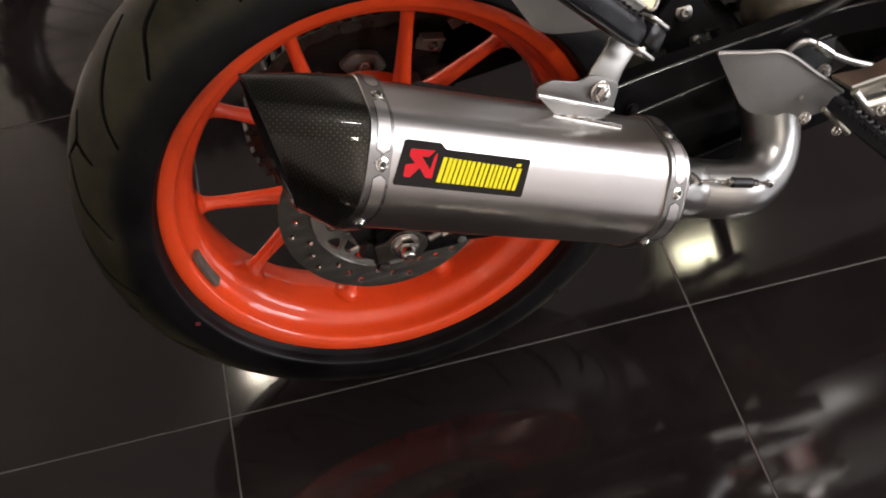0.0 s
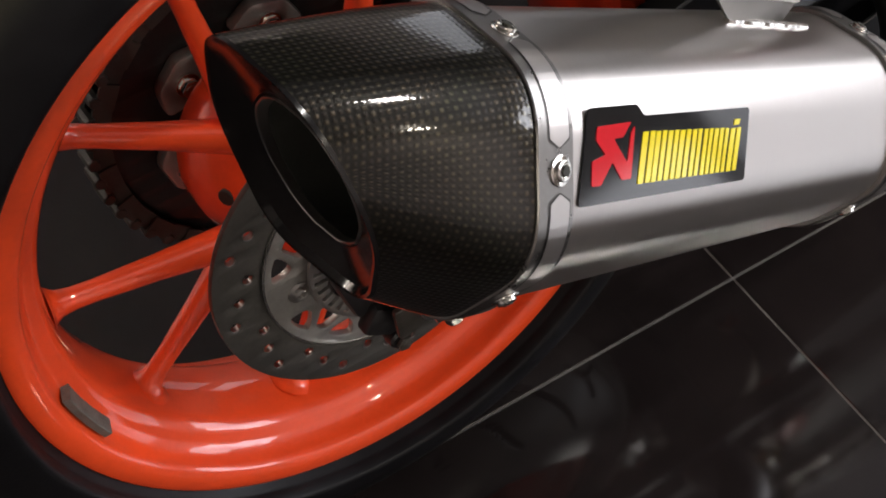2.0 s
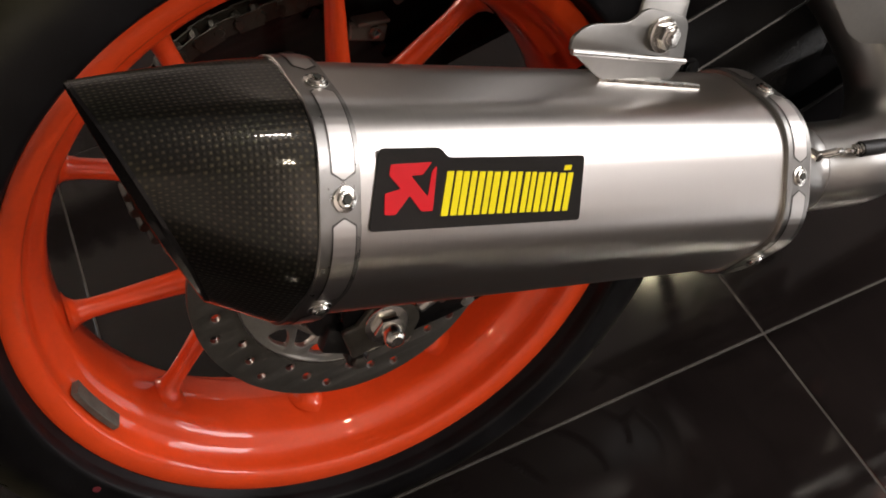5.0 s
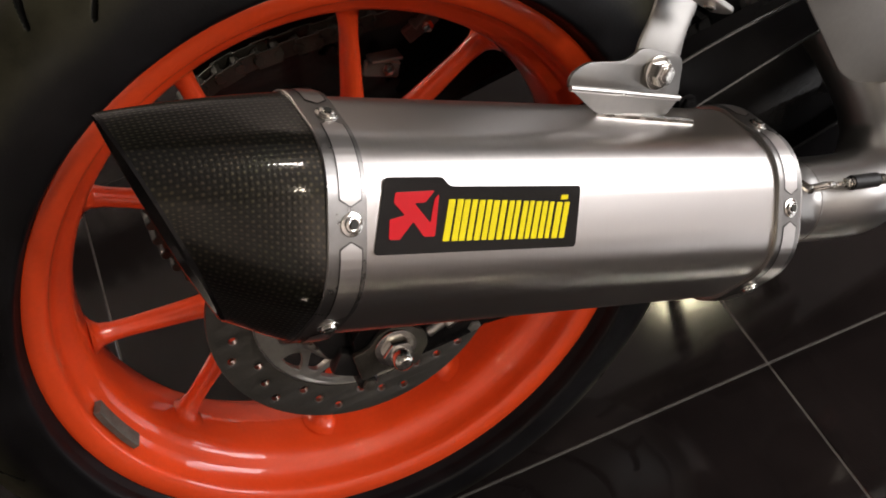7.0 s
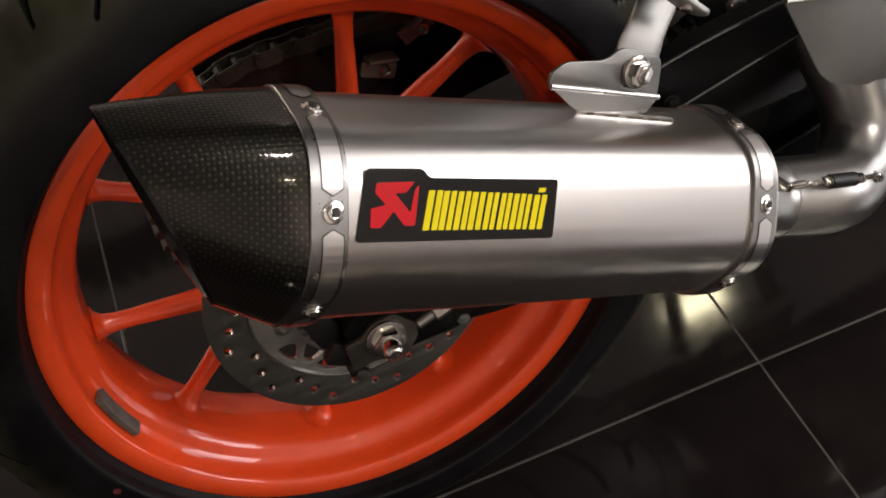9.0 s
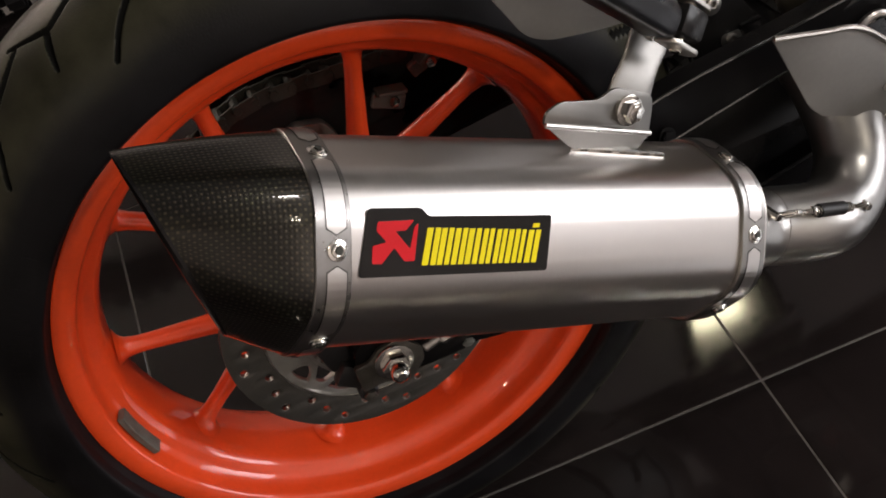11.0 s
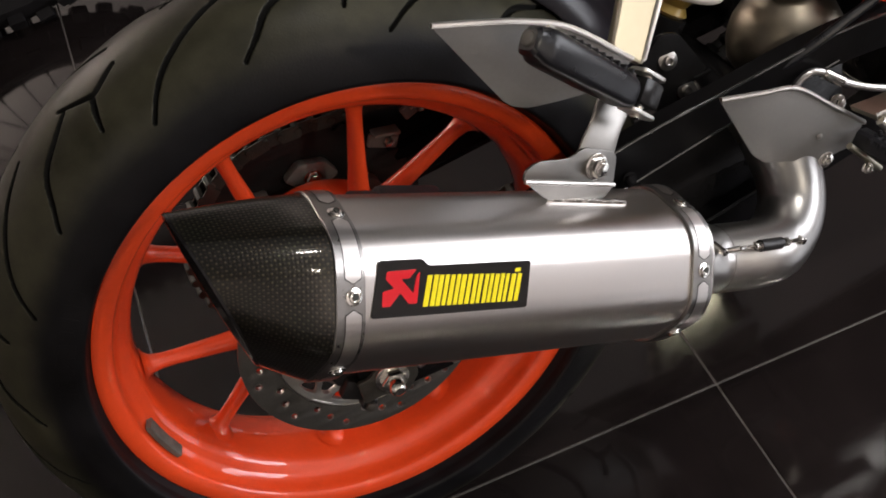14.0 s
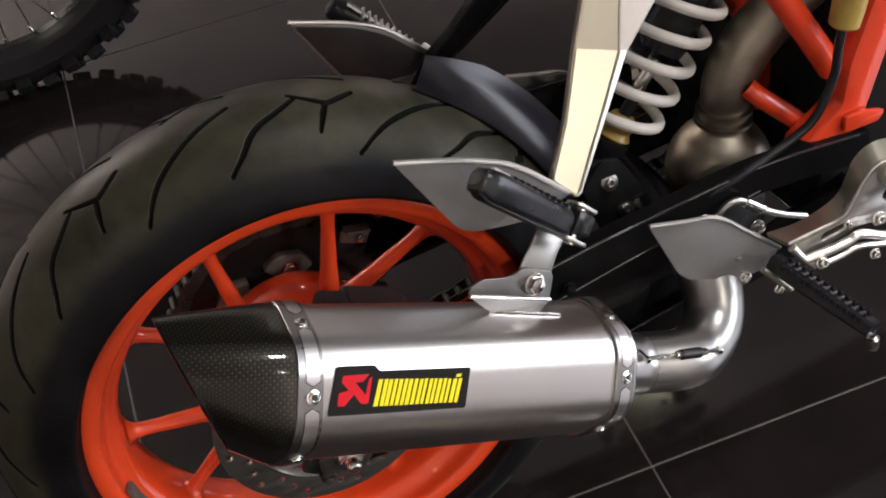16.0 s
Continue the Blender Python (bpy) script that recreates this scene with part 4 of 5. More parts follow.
part("sticker", on_sticker([(-0.004, -0.030), (0.976, -0.060), (1.0, 0.845), (0.335, 0.868), (0.298, 1.0), (0.040, 1.0)], -0.0004, 0.0024), STICK, muffler, "black sticker with a red emblem and yellow bars")
emblem = on_sticker([(0.085, 0.800), (0.262, 0.815), (0.220, 0.655), (0.170, 0.650), (0.243, 0.375), (0.262, 0.700), (0.283, 0.770), (0.265, 0.190), (0.215, 0.190), (0.165, 0.400), (0.105, 0.165), (0.058, 0.170), (0.060, 0.440), (0.128, 0.490), (0.078, 0.660)], -0.00005, 0.0011)
part("emblem", emblem, RED, muffler, "plain red emblem")
BARS = [(0.300, 0.070), (0.376, 0.062), (0.448, 0.062), (0.518, 0.066), (0.596, 0.058), (0.668, 0.056), (0.734, 0.062), (0.806, 0.022), (0.842, 0.068)]
for k, (x0, w) in enumerate(BARS):
    lo, hi = 0.115 - 0.004 * k, 0.690 - 0.010 * k
    for x1, x2 in (((x0, x0 + w * 0.44), (x0 + w * 0.60, x0 + w)) if w > 0.03 else ((x0, x0 + w),)):
        part("sticker_bar", on_sticker([(x1, lo), (x2, lo), (x2 + 0.030, hi), (x1 + 0.030, hi)], -0.00005, 0.0006), YELLOW, muffler)
part("sticker_bar", on_sticker([(0.890, 0.645), (0.926, 0.645), (0.932, 0.715), (0.896, 0.715)], -0.00005), YELLOW, muffler)


# ---- exhaust pipe ----
elbow = tube([mpt(0.312, 0, 0), mpt(0.345, 0, 0), mpt(0.375, 0, 0), (0.3205, -0.1975, 0.0080), (0.3465, -0.1860, 0.0045), (0.3680, -0.1690, 0.0130), (0.3785, -0.1500, 0.0335), (0.3800, -0.1250, 0.0600), (0.3770, -0.105, 0.080)], [0.0285, 0.0285, 0.0285, 0.0290], 36, 8)
pipe = part("exhaust_pipe", elbow, PIPE, bike, "brushed steel bent exhaust link pipe")
part("pipe_joint", lathe([(0.0284, -0.0007), (0.0288, -0.0003), (0.0288, 0.0003), (0.0284, 0.0007)], 40, True, to_axis(mpt(0.372, 0, 0), mpt(0.40, 0, 0))), COLLAR, pipe)
# holding spring on its hooks
h0, h1 = Vector((0.2706, -0.2200, 0.0525)), Vector((0.3460, -0.2150, 0.0205))
sp_dir = (h1 - h0).normalized()
a0, a1 = h0.lerp(h1, 0.40), h0.lerp(h1, 0.84)
coil = []
side = sp_dir.orthogonal().normalized()
up2 = sp_dir.cross(side)
for k in range(141):
    a = 2 * math.pi * k / 10
    coil.append(a0.lerp(a1, k / 140) + 0.0031 * (math.cos(a) * side + math.sin(a) * up2))
part("spring", tube(coil, 0.0009, 6, 1, raw=True), CHROME, pipe, "bright wire holding spring")
part("spring_sleeve", tube([h0.lerp(h1, 0.47), h0.lerp(h1, 0.74)], 0.0050, 14, 2), PLASTIC, pipe, "black rubber sleeve")
for q, r, w in ((h0, a0, 0.0070), (h1, a1, 0.0055)):
    d = (r - q)
    loop = [q + d * t + up2 * (w * math.sin(math.pi * min(1, t * 1.4)) * sg) for sg, ts in ((1, (0, 0.25, 0.5, 0.75, 1.0)), (-1, (0.75, 0.5, 0.25, 0.0))) for t in ts]
    part("spring_hook", tube(loop, 0.0018, 8, 4), CHROME, pipe)
    part("hook_tab", rod(q - MO * 0.012, q + MO * 0.004, 0.0030, 10), CHROME, pipe)

# ---- muffler bracket ----
BY = (MU * 0.985 - MO * 0.17).normalized()
brk_plate = plate(rounded([(0.1545, 0.0035), (0.2390, 0.0010), (0.2370, 0.0250), (0.2035, 0.0285), (0.1935, 0.0200), (0.1640, 0.0178), (0.1545, 0.0105)], [0.002, 0.002, 0.007, 0.010, 0.010, 0.009, 0.006], 5), [], 0.0026,
                  frame_of(mpt(0, -0.0035, 0.0680), MD, BY), 0.0006)
bracket = part("muffler_bracket", brk_plate, BRKT, bike, "folded steel silencer bracket")
leg = plate(rounded([(0.1545, -0.0015), (0.2390, 0.0012), (0.2320, 0.0135), (0.1815, 0.0142)], [0.001, 0.001, 0.004, 0.010], 4), [], 0.0022, frame_of(mpt(0, -0.0022, 0.0703), MD, -MU), 0.0005)
part("bracket_foot", leg, BRKT, bracket)
part("fold_edge", tube([mpt(0.1550, -0.0020, 0.0718), mpt(0.2388, -0.0014, 0.0692)], 0.0017, 10, 2), STEEL, bracket)
weld = tube([mpt(0.1800 + 0.0717 * k / 12, -0.0034 + 0.0062 * k / 12 + 0.0003 * math.sin(2.3 * k), 0.0567 - 0.0006 * k / 12) for k in range(13)], [0.0020, 0.0023, 0.0021, 0.0024, 0.0021, 0.0023, 0.0021, 0.0023, 0.0018], 8, 4)
part("weld_bead", weld, CHROME, bracket, "bright weld bead")
BB = mpt(0.2172, -0.0035, 0.0680) + BY * 0.0148
part("bracket_bolt", hex_bolt(BB + MD.cross(BY) * 0.0014, MD.cross(BY), 0.0125, 0.0085, 0.0100), CHROME, bracket)
# the strap that hangs from the footrest, behind the bracket
S_LOW = BB - MD.cross(BY) * 0.003
S_TOP = Vector((0.2180, -0.1760, 0.2010))
sdir = (S_TOP - S_LOW)
strap = plate(rounded([(-0.014, -0.014), (0.012, -0.016), (0.030, -0.0135), (0.050, -0.0155), (0.052, 0.0150), (0.030, 0.0125), (0.012, 0.0150), (-0.014, 0.0125)], [0.006, 0.006, 0.01, 0.006, 0.006, 0.01, 0.006, 0.006], 4), [], 0.0028,
              frame_of(S_LOW, sdir, Vector((-0.83, 0.0, 0.55))), 0.0006)
part("bracket_strap", strap, BRKT, bracket)
part("strap_washer", hex_bolt(S_TOP + sdir.normalized() * 0.004, sdir, 0.010, 0.006, 0.013), CHROME, bracket)
part("strap_pin", rod(S_TOP - sdir.normalized() * 0.006, S_TOP + sdir.normalized() * 0.012, 0.0042, 14), CHROME, bracket)


# ---- footrests, on both sides ----
def passenger_rest(sg, dy, dz):
    """Passenger footrest: heel guard, folding peg and arm; sg -1 near side, +1 far side."""
    def at(x, y, z):
        return Vector((x, sg * (y - dy), z + dz))
    up = Matrix.Translation((0, sg * (0.176 - dy), dz)) @ XZ
    tilt = frame_of(Vector((0, sg * (0.171 - dy), 0.225 + dz)), (1, 0, 0), (0, -sg * 0.5, 0.866))
    arm_o = [(0.223, 0.0127), (0.241, -0.009), (0.262, 0.022), (0.284, 0.051), (0.313, 0.090), (0.349, 0.127), (0.42, 0.20), (0.35, 0.235), (0.293, 0.144), (0.274, 0.103), (0.249, 0.053)]
    fold, way = Vector((0.296, 0.1006, 0)), Vector((0.0342, -0.0124, 0)).normalized()
    over = Vector((-way.y, way.x, 0))
    turn = Matrix.Translation(fold) @ Matrix.Rotation(radians(12), 4, way) @ Matrix.Translation(-fold)

    def bent(bm):
        """Folds the part above the crease and lays it into place."""
        bmesh.ops.bisect_plane(bm, geom=bm.verts[:] + bm.edges[:] + bm.faces[:], plane_co=fold, plane_no=over)
        for v in bm.verts:
            if (v.co - fold).dot(over) > 1e-5:
                v.co = turn @ v.co
        bmesh.ops.triangulate(bm, faces=bm.faces[:])
        bm.transform(tilt)
        return bm

    # far arm and flange are black: the shade on them is put into the material
    arm = part("footrest_arm", bent(plate(rounded(arm_o, 0.004, 3), [], 0.012, Matrix.Identity(4), 0.002)), WARM_ALU if sg < 0 else BLACK, bike, "satin aluminium passenger footrest arm", 8)
    rib = plate(rounded([(0.2395, -0.006), (0.2445, -0.006), (0.288, 0.051), (0.317, 0.089), (0.353, 0.126), (0.425, 0.197), (0.385, 0.215), (0.322, 0.135), (0.311, 0.094), (0.283, 0.054)], 0.001, 2), [], 0.0155, Matrix.Identity(4), 0.002)
    part("edge_flange", bent(rib), ALU if sg < 0 else BLACK, arm, "", 8)
    g = plate(rounded([(0.095, 0.316), (0.160, 0.291), (0.192, 0.272), (0.236, 0.226), (0.205, 0.214), (0.180, 0.217), (0.150, 0.223), (0.136, 0.232)], [0.007, 0.01, 0.012, 0.004, 0.004, 0.01, 0.012, 0.012], 4), [], 0.0022, up, 0.0007)
    guard = part("heel_guard", g, PLATE, bike, "brushed grey metal heel guard")
    edge = [at(0.096, 0.1785, 0.3155), at(0.130, 0.1785, 0.3035), at(0.160, 0.1785, 0.2915), at(0.192, 0.1785, 0.2725), at(0.234, 0.1785, 0.2285)]
    part("rolled_edge", tube(edge, 0.0022, 8, 5), ALU, guard)
    # dark sheet added on the far guard only, to stand for its shade
    if sg > 0:
        shade_sheet = plate(rounded([(0.100, 0.3115), (0.160, 0.2885), (0.190, 0.2695), (0.231, 0.227), (0.205, 0.2165), (0.180, 0.2195), (0.151, 0.2255), (0.139, 0.234)], [0.005, 0.01, 0.012, 0.004, 0.004, 0.01, 0.012, 0.012], 4), [], 0.0010, Matrix.Translation((0, 0.1741 - dy, dz)) @ XZ, 0.0002)
        part("guard_shade_sheet", shade_sheet, GUARD_SHADE, guard, "dark sheet standing for shade on the guard's inner side")
    tip, root = at(0.147, 0.214, 0.301), at(0.2165, 0.202, 0.2205)
    d = (root - tip)
    nrm = Vector((0.45, sg * -0.35, 0.75)).normalized()
    nrm = (nrm - d.normalized() * nrm.dot(d.normalized())).normalized()
    side = d.normalized().cross(nrm)
    rings = []
    for w, r in ((0, 0.0074), (0.025, 0.0100), (0.075, 0.0104), (0.10, 0.0124), (0.16, 0.0134), (0.40, 0.0134), (0.60, 0.0130), (0.80, 0.0124), (0.93, 0.0128), (1.0, 0.0104)):
        sec = rounded([(-r * 0.92, -r), (r * 0.92, -r), (r, r * 0.35), (r * 0.62, r * 0.98), (-r * 0.62, r * 0.98), (-r, r * 0.35)], r * 0.5, 4)
        rings.append([tip + d * w + side * q.x + nrm * q.y for q in sec])
    peg = part("footpeg", loft(rings), PEG, bike, "black ribbed folding passenger footpeg", 40)
    for k in range(9):
        p = tip.lerp(root, 0.3 + 0.075 * k) + nrm * 0.0115
        part("peg_rib", block(0.0026, 0.017, 0.006 if sg < 0 else 0.009, frame_of(p, d, d.cross(nrm)), 0.0008, 1), PEG if sg < 0 else ALU, peg)
    part("peg_strip", tube([tip.lerp(root, 0.12) + nrm * 0.0122, tip.lerp(root, 0.5) + nrm * 0.0125, tip.lerp(root, 1.0) + nrm * 0.0122], 0.0024, 8, 4), ALU, peg)
    part("tip_plug", rod(tip - d.normalized() * 0.001, tip + d.normalized() * 0.006, 0.0062, 14), RUBBER, peg)
    cl = at(0.2290, 0.199, 0.2125)
    part("clevis", block(0.022, 0.020, 0.020, frame_of(cl, d, d.cross(nrm)), 0.004), BLACK, peg)
    part("clevis_ear", plate(rounded([(-0.014, -0.008), (0.012, -0.008), (0.016, 0.0), (0.012, 0.008), (-0.014, 0.008)], 0.005, 4), [], 0.003, frame_of(cl + nrm * 0.0135, d, nrm.cross(d)), 0.0006), ALU, peg)
    part("clevis_ear", plate(rounded([(-0.014, -0.009), (0.012, -0.009), (0.016, 0.0), (0.012, 0.009), (-0.014, 0.009)], 0.005, 4), [], 0.003, frame_of(cl - nrm * 0.0150, d, nrm.cross(d)), 0.0006), ALU, peg)
    part("clevis_pin", rod(cl - nrm * 0.019, cl + nrm * 0.017, 0.0038, 14), CHROME, peg)


def rider_rest(sg, dy, dz):
    """Rider's footrest: heel guard, forged bracket and serrated peg."""
    def at(x, y, z):
        return Vector((x, sg * (y - dy), z + dz))
    g = plate(rounded([(0.308, 0.152), (0.378, 0.131), (0.443, 0.066), (0.430, 0.046), (0.400, 0.046), (0.346, 0.070), (0.335, 0.083)], [0.005, 0.006, 0.004, 0.003, 0.004, 0.004, 0.006], 4), [], 0.0022, Matrix.Translation((0, sg * (0.165 - dy), dz)) @ XZ, 0.0007)
    guard = part("heel_guard", g, PLATE, bike, "brushed grey metal heel guard")
    part("rolled_edge", tube([at(0.309, 0.1675, 0.1515), at(0.345, 0.1675, 0.1412), at(0.377, 0.1675, 0.1312), at(0.41, 0.1675, 0.099), at(0.442, 0.1675, 0.0668)], 0.0021, 8, 5), ALU, guard)
    part("guard_bolt", hex_bolt(at(0.404, 0.1665, 0.045), (0, sg, 0.1), 0.008, 0.004, 0.0075, True), CHROME, guard)
    part("guard_bolt", hex_bolt(at(0.398, 0.1665, 0.073), (0, sg, 0.1), 0.005, 0.002), STEEL, guard)
    # forged bracket: a flat top flange, a pierced web and two lower rails
    edge_a = [(0.4372, 0.0876), (0.4642, 0.0902), (0.4943, 0.0935), (0.5067, 0.1113), (0.5166, 0.1278), (0.5268, 0.1376), (0.5450, 0.1400), (0.5900, 0.1250)]
    edge_b = [(0.4270, 0.0915), (0.4644, 0.0900), (0.4994, 0.1015), (0.5118, 0.1225), (0.5172, 0.1364), (0.5304, 0.1468), (0.5500, 0.1480), (0.5900, 0.1330)]
    pa, pb = smooth_path([at(x, 0.188, z) for x, z in edge_a], 4), smooth_path([at(x, 0.168, z) for x, z in edge_b], 4)
    low = Vector((0.002, 0, -0.006))
    bracket2 = part("footrest_bracket", loft([[p, q, q + low, p + low] for p, q in zip(pa, pb)]), WARM_ALU, bike, "forged aluminium rider footrest bracket")
    web = plate(rounded([(0.4372, 0.0860), (0.4642, 0.0885), (0.4943, 0.0918), (0.5067, 0.1095), (0.5166, 0.1262), (0.5268, 0.1360), (0.5450, 0.1385), (0.5900, 0.1235), (0.5900, 0.0650), (0.5426, 0.0690), (0.5124, 0.0733), (0.4820, 0.0644), (0.4625, 0.0616), (0.4590, 0.0542), (0.4464, 0.0690)], 0.003, 3),
                [rounded([(0.4725, 0.0735), (0.4960, 0.0775), (0.5010, 0.0845), (0.4760, 0.0815)], 0.005, 4), circle(0.5490, 0.0980, 0.0095, 20)], 0.007, Matrix.Translation((0, sg * (0.1835 - dy), dz)) @ XZ, 0.0014)
    part("web", web, ALU, bracket2)
    part("bright_edge", tube(pa, 0.0016, 8, 1, raw=True), ALU, bracket2)
    part("rail", tube([at(0.452, 0.1945, 0.066), at(0.4777, 0.196, 0.0679), at(0.496, 0.196, 0.0692), at(0.5112, 0.196, 0.0719), at(0.5389, 0.196, 0.0580), at(0.58, 0.196, 0.048)], 0.0045, 12, 6), ALU, bracket2)
    part("rail", tube([at(0.4661, 0.200, 0.0582), at(0.4875, 0.200, 0.0594), at(0.5058, 0.200, 0.0620), at(0.5364, 0.200, 0.0522), at(0.58, 0.198, 0.040)], 0.0032, 12, 6), ALU, bracket2)
    part("boss", spin(at(0.5480, 0.168, 0.1270), at(0.5480, 0.200, 0.1250), [(0.016, 0), (0.0165, 0.1), (0.0165, 0.8), (0.013, 1.0)], 28), ALU, bracket2)
    part("clevis_tip", tube([at(0.4400, 0.190, 0.0830), at(0.4500, 0.194, 0.0680), at(0.4600, 0.196, 0.0560)], 0.0042, 12, 5), ALU, bracket2)
    for x, z, r in ((0.466, 0.0603, 0.0085), (0.5244, 0.0437, 0.007), (0.5258, 0.0857, 0.0085), (0.4918, 0.0941, 0.005)):
        part("bracket_bolt", hex_bolt(at(x, 0.199, z), (0, sg, 0.3), r, 0.006, r * 0.8, True), CHROME, bracket2)
    root, tip = at(0.421, 0.188, 0.0745), at(0.456, 0.290, 0.0530)
    peg = part("footpeg", beam([root, root.lerp(tip, 0.5), tip], 0.019, [0.015, 0.017, 0.014], 0.35, 6), PEG, bike, "black serrated rider footpeg")
    d = tip - root
    sx = Vector((0, 0, 1)).cross(d).normalized()
    for k in range(12):
        for q in (-1, 0, 1):
            p = root.lerp(tip, 0.14 + 0.07 * k) + Vector((0, 0, 0.0085)) + sx * (q * 0.006)
            part("peg_tooth", spin(p - Vector((0, 0, 0.002)), p + Vector((0, 0, 0.0022)), [(0.0030, 0), (0.0016, 1)], 6), PEG, peg)
    part("feeler_bolt", spin(at(0.4590, 0.285, 0.048), at(0.4610, 0.285, 0.0225), [(0.003, 0), (0.003, 0.4), (0.0055, 0.45), (0.0055, 0.9), (0.003, 1)], 12), CHROME, peg)
    part("hinge_strip", tube([at(0.4026, 0.200, 0.0810), at(0.4180, 0.2005, 0.0620), at(0.4329, 0.200, 0.0429)], 0.0028, 10, 4), WARM_ALU, peg)
    part("hinge_pin", hex_bolt(at(0.4176, 0.203, 0.0531), (0, sg, 0.2), 0.006, 0.005, 0.005, True), CHROME, peg)


passenger_rest(-1, 0.0, 0.0)
passenger_rest(1, 0.025, -0.030)
rider_rest(-1, 0.0, 0.0)
rider_rest(1, 0.015, -0.008)

# ---- brake hose on the near side ----
hose = part("brake_hose", tube([(0.394, -0.125, 0.090), (0.3982, -0.13, 0.0994), (0.4085, -0.13, 0.1072), (0.4192, -0.13, 0.1083), (0.4299, -0.13, 0.1016), (0.4479, -0.13, 0.0849), (0.4708, -0.13, 0.0693), (0.4966, -0.13, 0.0556)], 0.0033, 10, 8), STEEL, bike, "thin braided metal brake hose")
part("hose_fitting", rod((0.4280, -0.13, 0.1030), (0.4479, -0.13, 0.0850), 0.0050, 12), CHROME, hose)
part("banjo_bolt", hex_bolt((0.440, -0.132, 0.068), (0, -1, 0.3), 0.008, 0.008, 0.008), CHROME, hose)

# ---- hugger over the tyre ----
hug = []
for k in range(25):
    t = k / 24
    a = radians(57.5 - 40 * t)
    w = 0.005 + 0.029 * min(1, t * 1.5) ** 0.8
    row = []
    for j in range(13):
        q = -1 + j / 6
        r = 0.338 - 0.030 * abs(q) ** 2.6 + 0.010 * math.exp(-((q - 0.05) / 0.22) ** 2) * min(1, t * 4) + 0.006 * (1 - t)
        row.append(Vector((r * math.cos(a), q * w, r * math.sin(a))))
    hug.append(row + [p * 0.992 for p in row[::-1]])
part("rear_hugger", loft(hug), HUGGER, bike, "dark smoked plastic tyre hugger", 40)

# ---- mounting plate with two bolts ----
mp = part("mount_plate", plate(rounded([(0.298, 0.121), (0.322, 0.148), (0.340, 0.142), (0.366, 0.0925), (0.350, 0.090), (0.354, 0.064), (0.314, 0.062)], 0.006, 3), [], 0.005, upright(-0.0500), 0.001), BLACK, bike, "black bolted mounting plate")
part("plate_rib", tube([(0.3500, -0.0535, 0.0915), (0.3668, -0.0535, 0.0925)], 0.002, 8, 2), BLACK, mp)
for x, z in ((0.3265, 0.1205), (0.3420, 0.0825)):
    part("plate_bolt", hex_bolt((x, -0.0525, z), (0, -1, 0.3), 0.0095, 0.006, 0.0090, True), STEEL, mp)

# ---- shock absorber ----
S0, S1 = Vector((0.350, 0.0, 0.120)), Vector((0.510, 0.0, 0.337))
sd = (S1 - S0).normalized()
sx = sd.orthogonal().normalized()
sy = sd.cross(sx)
shock = part("shock_absorber", spin(S0 - sd * 0.06, S1, [(0.012, 0), (0.014, 0.02), (0.014, 0.15), (0.020, 0.19), (0.020, 0.22), (0.007, 0.225), (0.006, 0.52), (0.022, 0.525), (0.024, 0.56), (0.024, 1.0)], 24), BLACK, bike, "black monoshock with a white coil spring")
turns, pitch, R = 7.0, 0.0310, 0.0350
coil = [S0 + sd * (0.033 + pitch * k / 28) + R * (math.cos(2 * math.pi * k / 28 + 2.2) * sx + math.sin(2 * math.pi * k / 28 + 2.2) * sy) for k in range(int(28 * turns))]
part("coil_spring", tube(coil, 0.0056, 12, 1, raw=True), WHITE, shock, "white painted coil spring")
part("piston_rod", rod(S0 + sd * 0.0, S0 + sd * 0.105, 0.0065, 16), CHROME, shock)
part("bump_stop", spin(S0 + sd * 0.012, S0 + sd * 0.040, [(0.013, 0), (0.018, 0.15), (0.014, 0.4), (0.017, 0.65), (0.011, 1.0)], 24), AMBER, shock, "yellowed rubber bump stop")
part("spring_seat", lathe([(0.012, -0.010), (0.038, -0.010), (0.039, -0.004), (0.030, 0.0), (0.012, 0.0)], 32, True, to_axis(S0 - sd * 0.008, S0 + sd)), BLACK, shock)

# ---- catalytic chamber and header pipe ----
cat = part("catalytic_chamber", spin((0.4560, -0.028, 0.030), (0.4710, -0.028, 0.150), [(0.030, 0.10), (0.046, 0.15), (0.0530, 0.24), (0.0545, 0.34), (0.0535, 0.42), (0.0500, 0.52), (0.0440, 0.61), (0.0370, 0.68), (0.0300, 0.73), (0.0250, 0.77), (0.0240, 0.84), (0.0245, 1.0)], 40), HEAT, bike, "heat-stained steel catalytic chamber")
part("flange_ring", lathe([(0.023, -0.003), (0.0285, -0.002), (0.0285, 0.002), (0.023, 0.003)], 36, True, to_axis((0.4695, -0.028, 0.1385), (0.4710, -0.028, 0.150))), HEAT, cat)
part("seam_ring", lathe([(0.024, -0.003), (0.0295, -0.002), (0.0295, 0.002), (0.024, 0.003)], 36, True, to_axis((0.4680, -0.028, 0.1260), (0.4710, -0.028, 0.150))), HEAT, cat)
part("header_pipe", tube([(0.4702, -0.028, 0.144), (0.4745, -0.028, 0.165), (0.488, -0.028, 0.192), (0.513, -0.03, 0.218), (0.56, -0.032, 0.252), (0.62, -0.03, 0.28)], [0.0245, 0.0265, 0.0270, 0.0270, 0.0270], 28, 8), HEAT, cat)

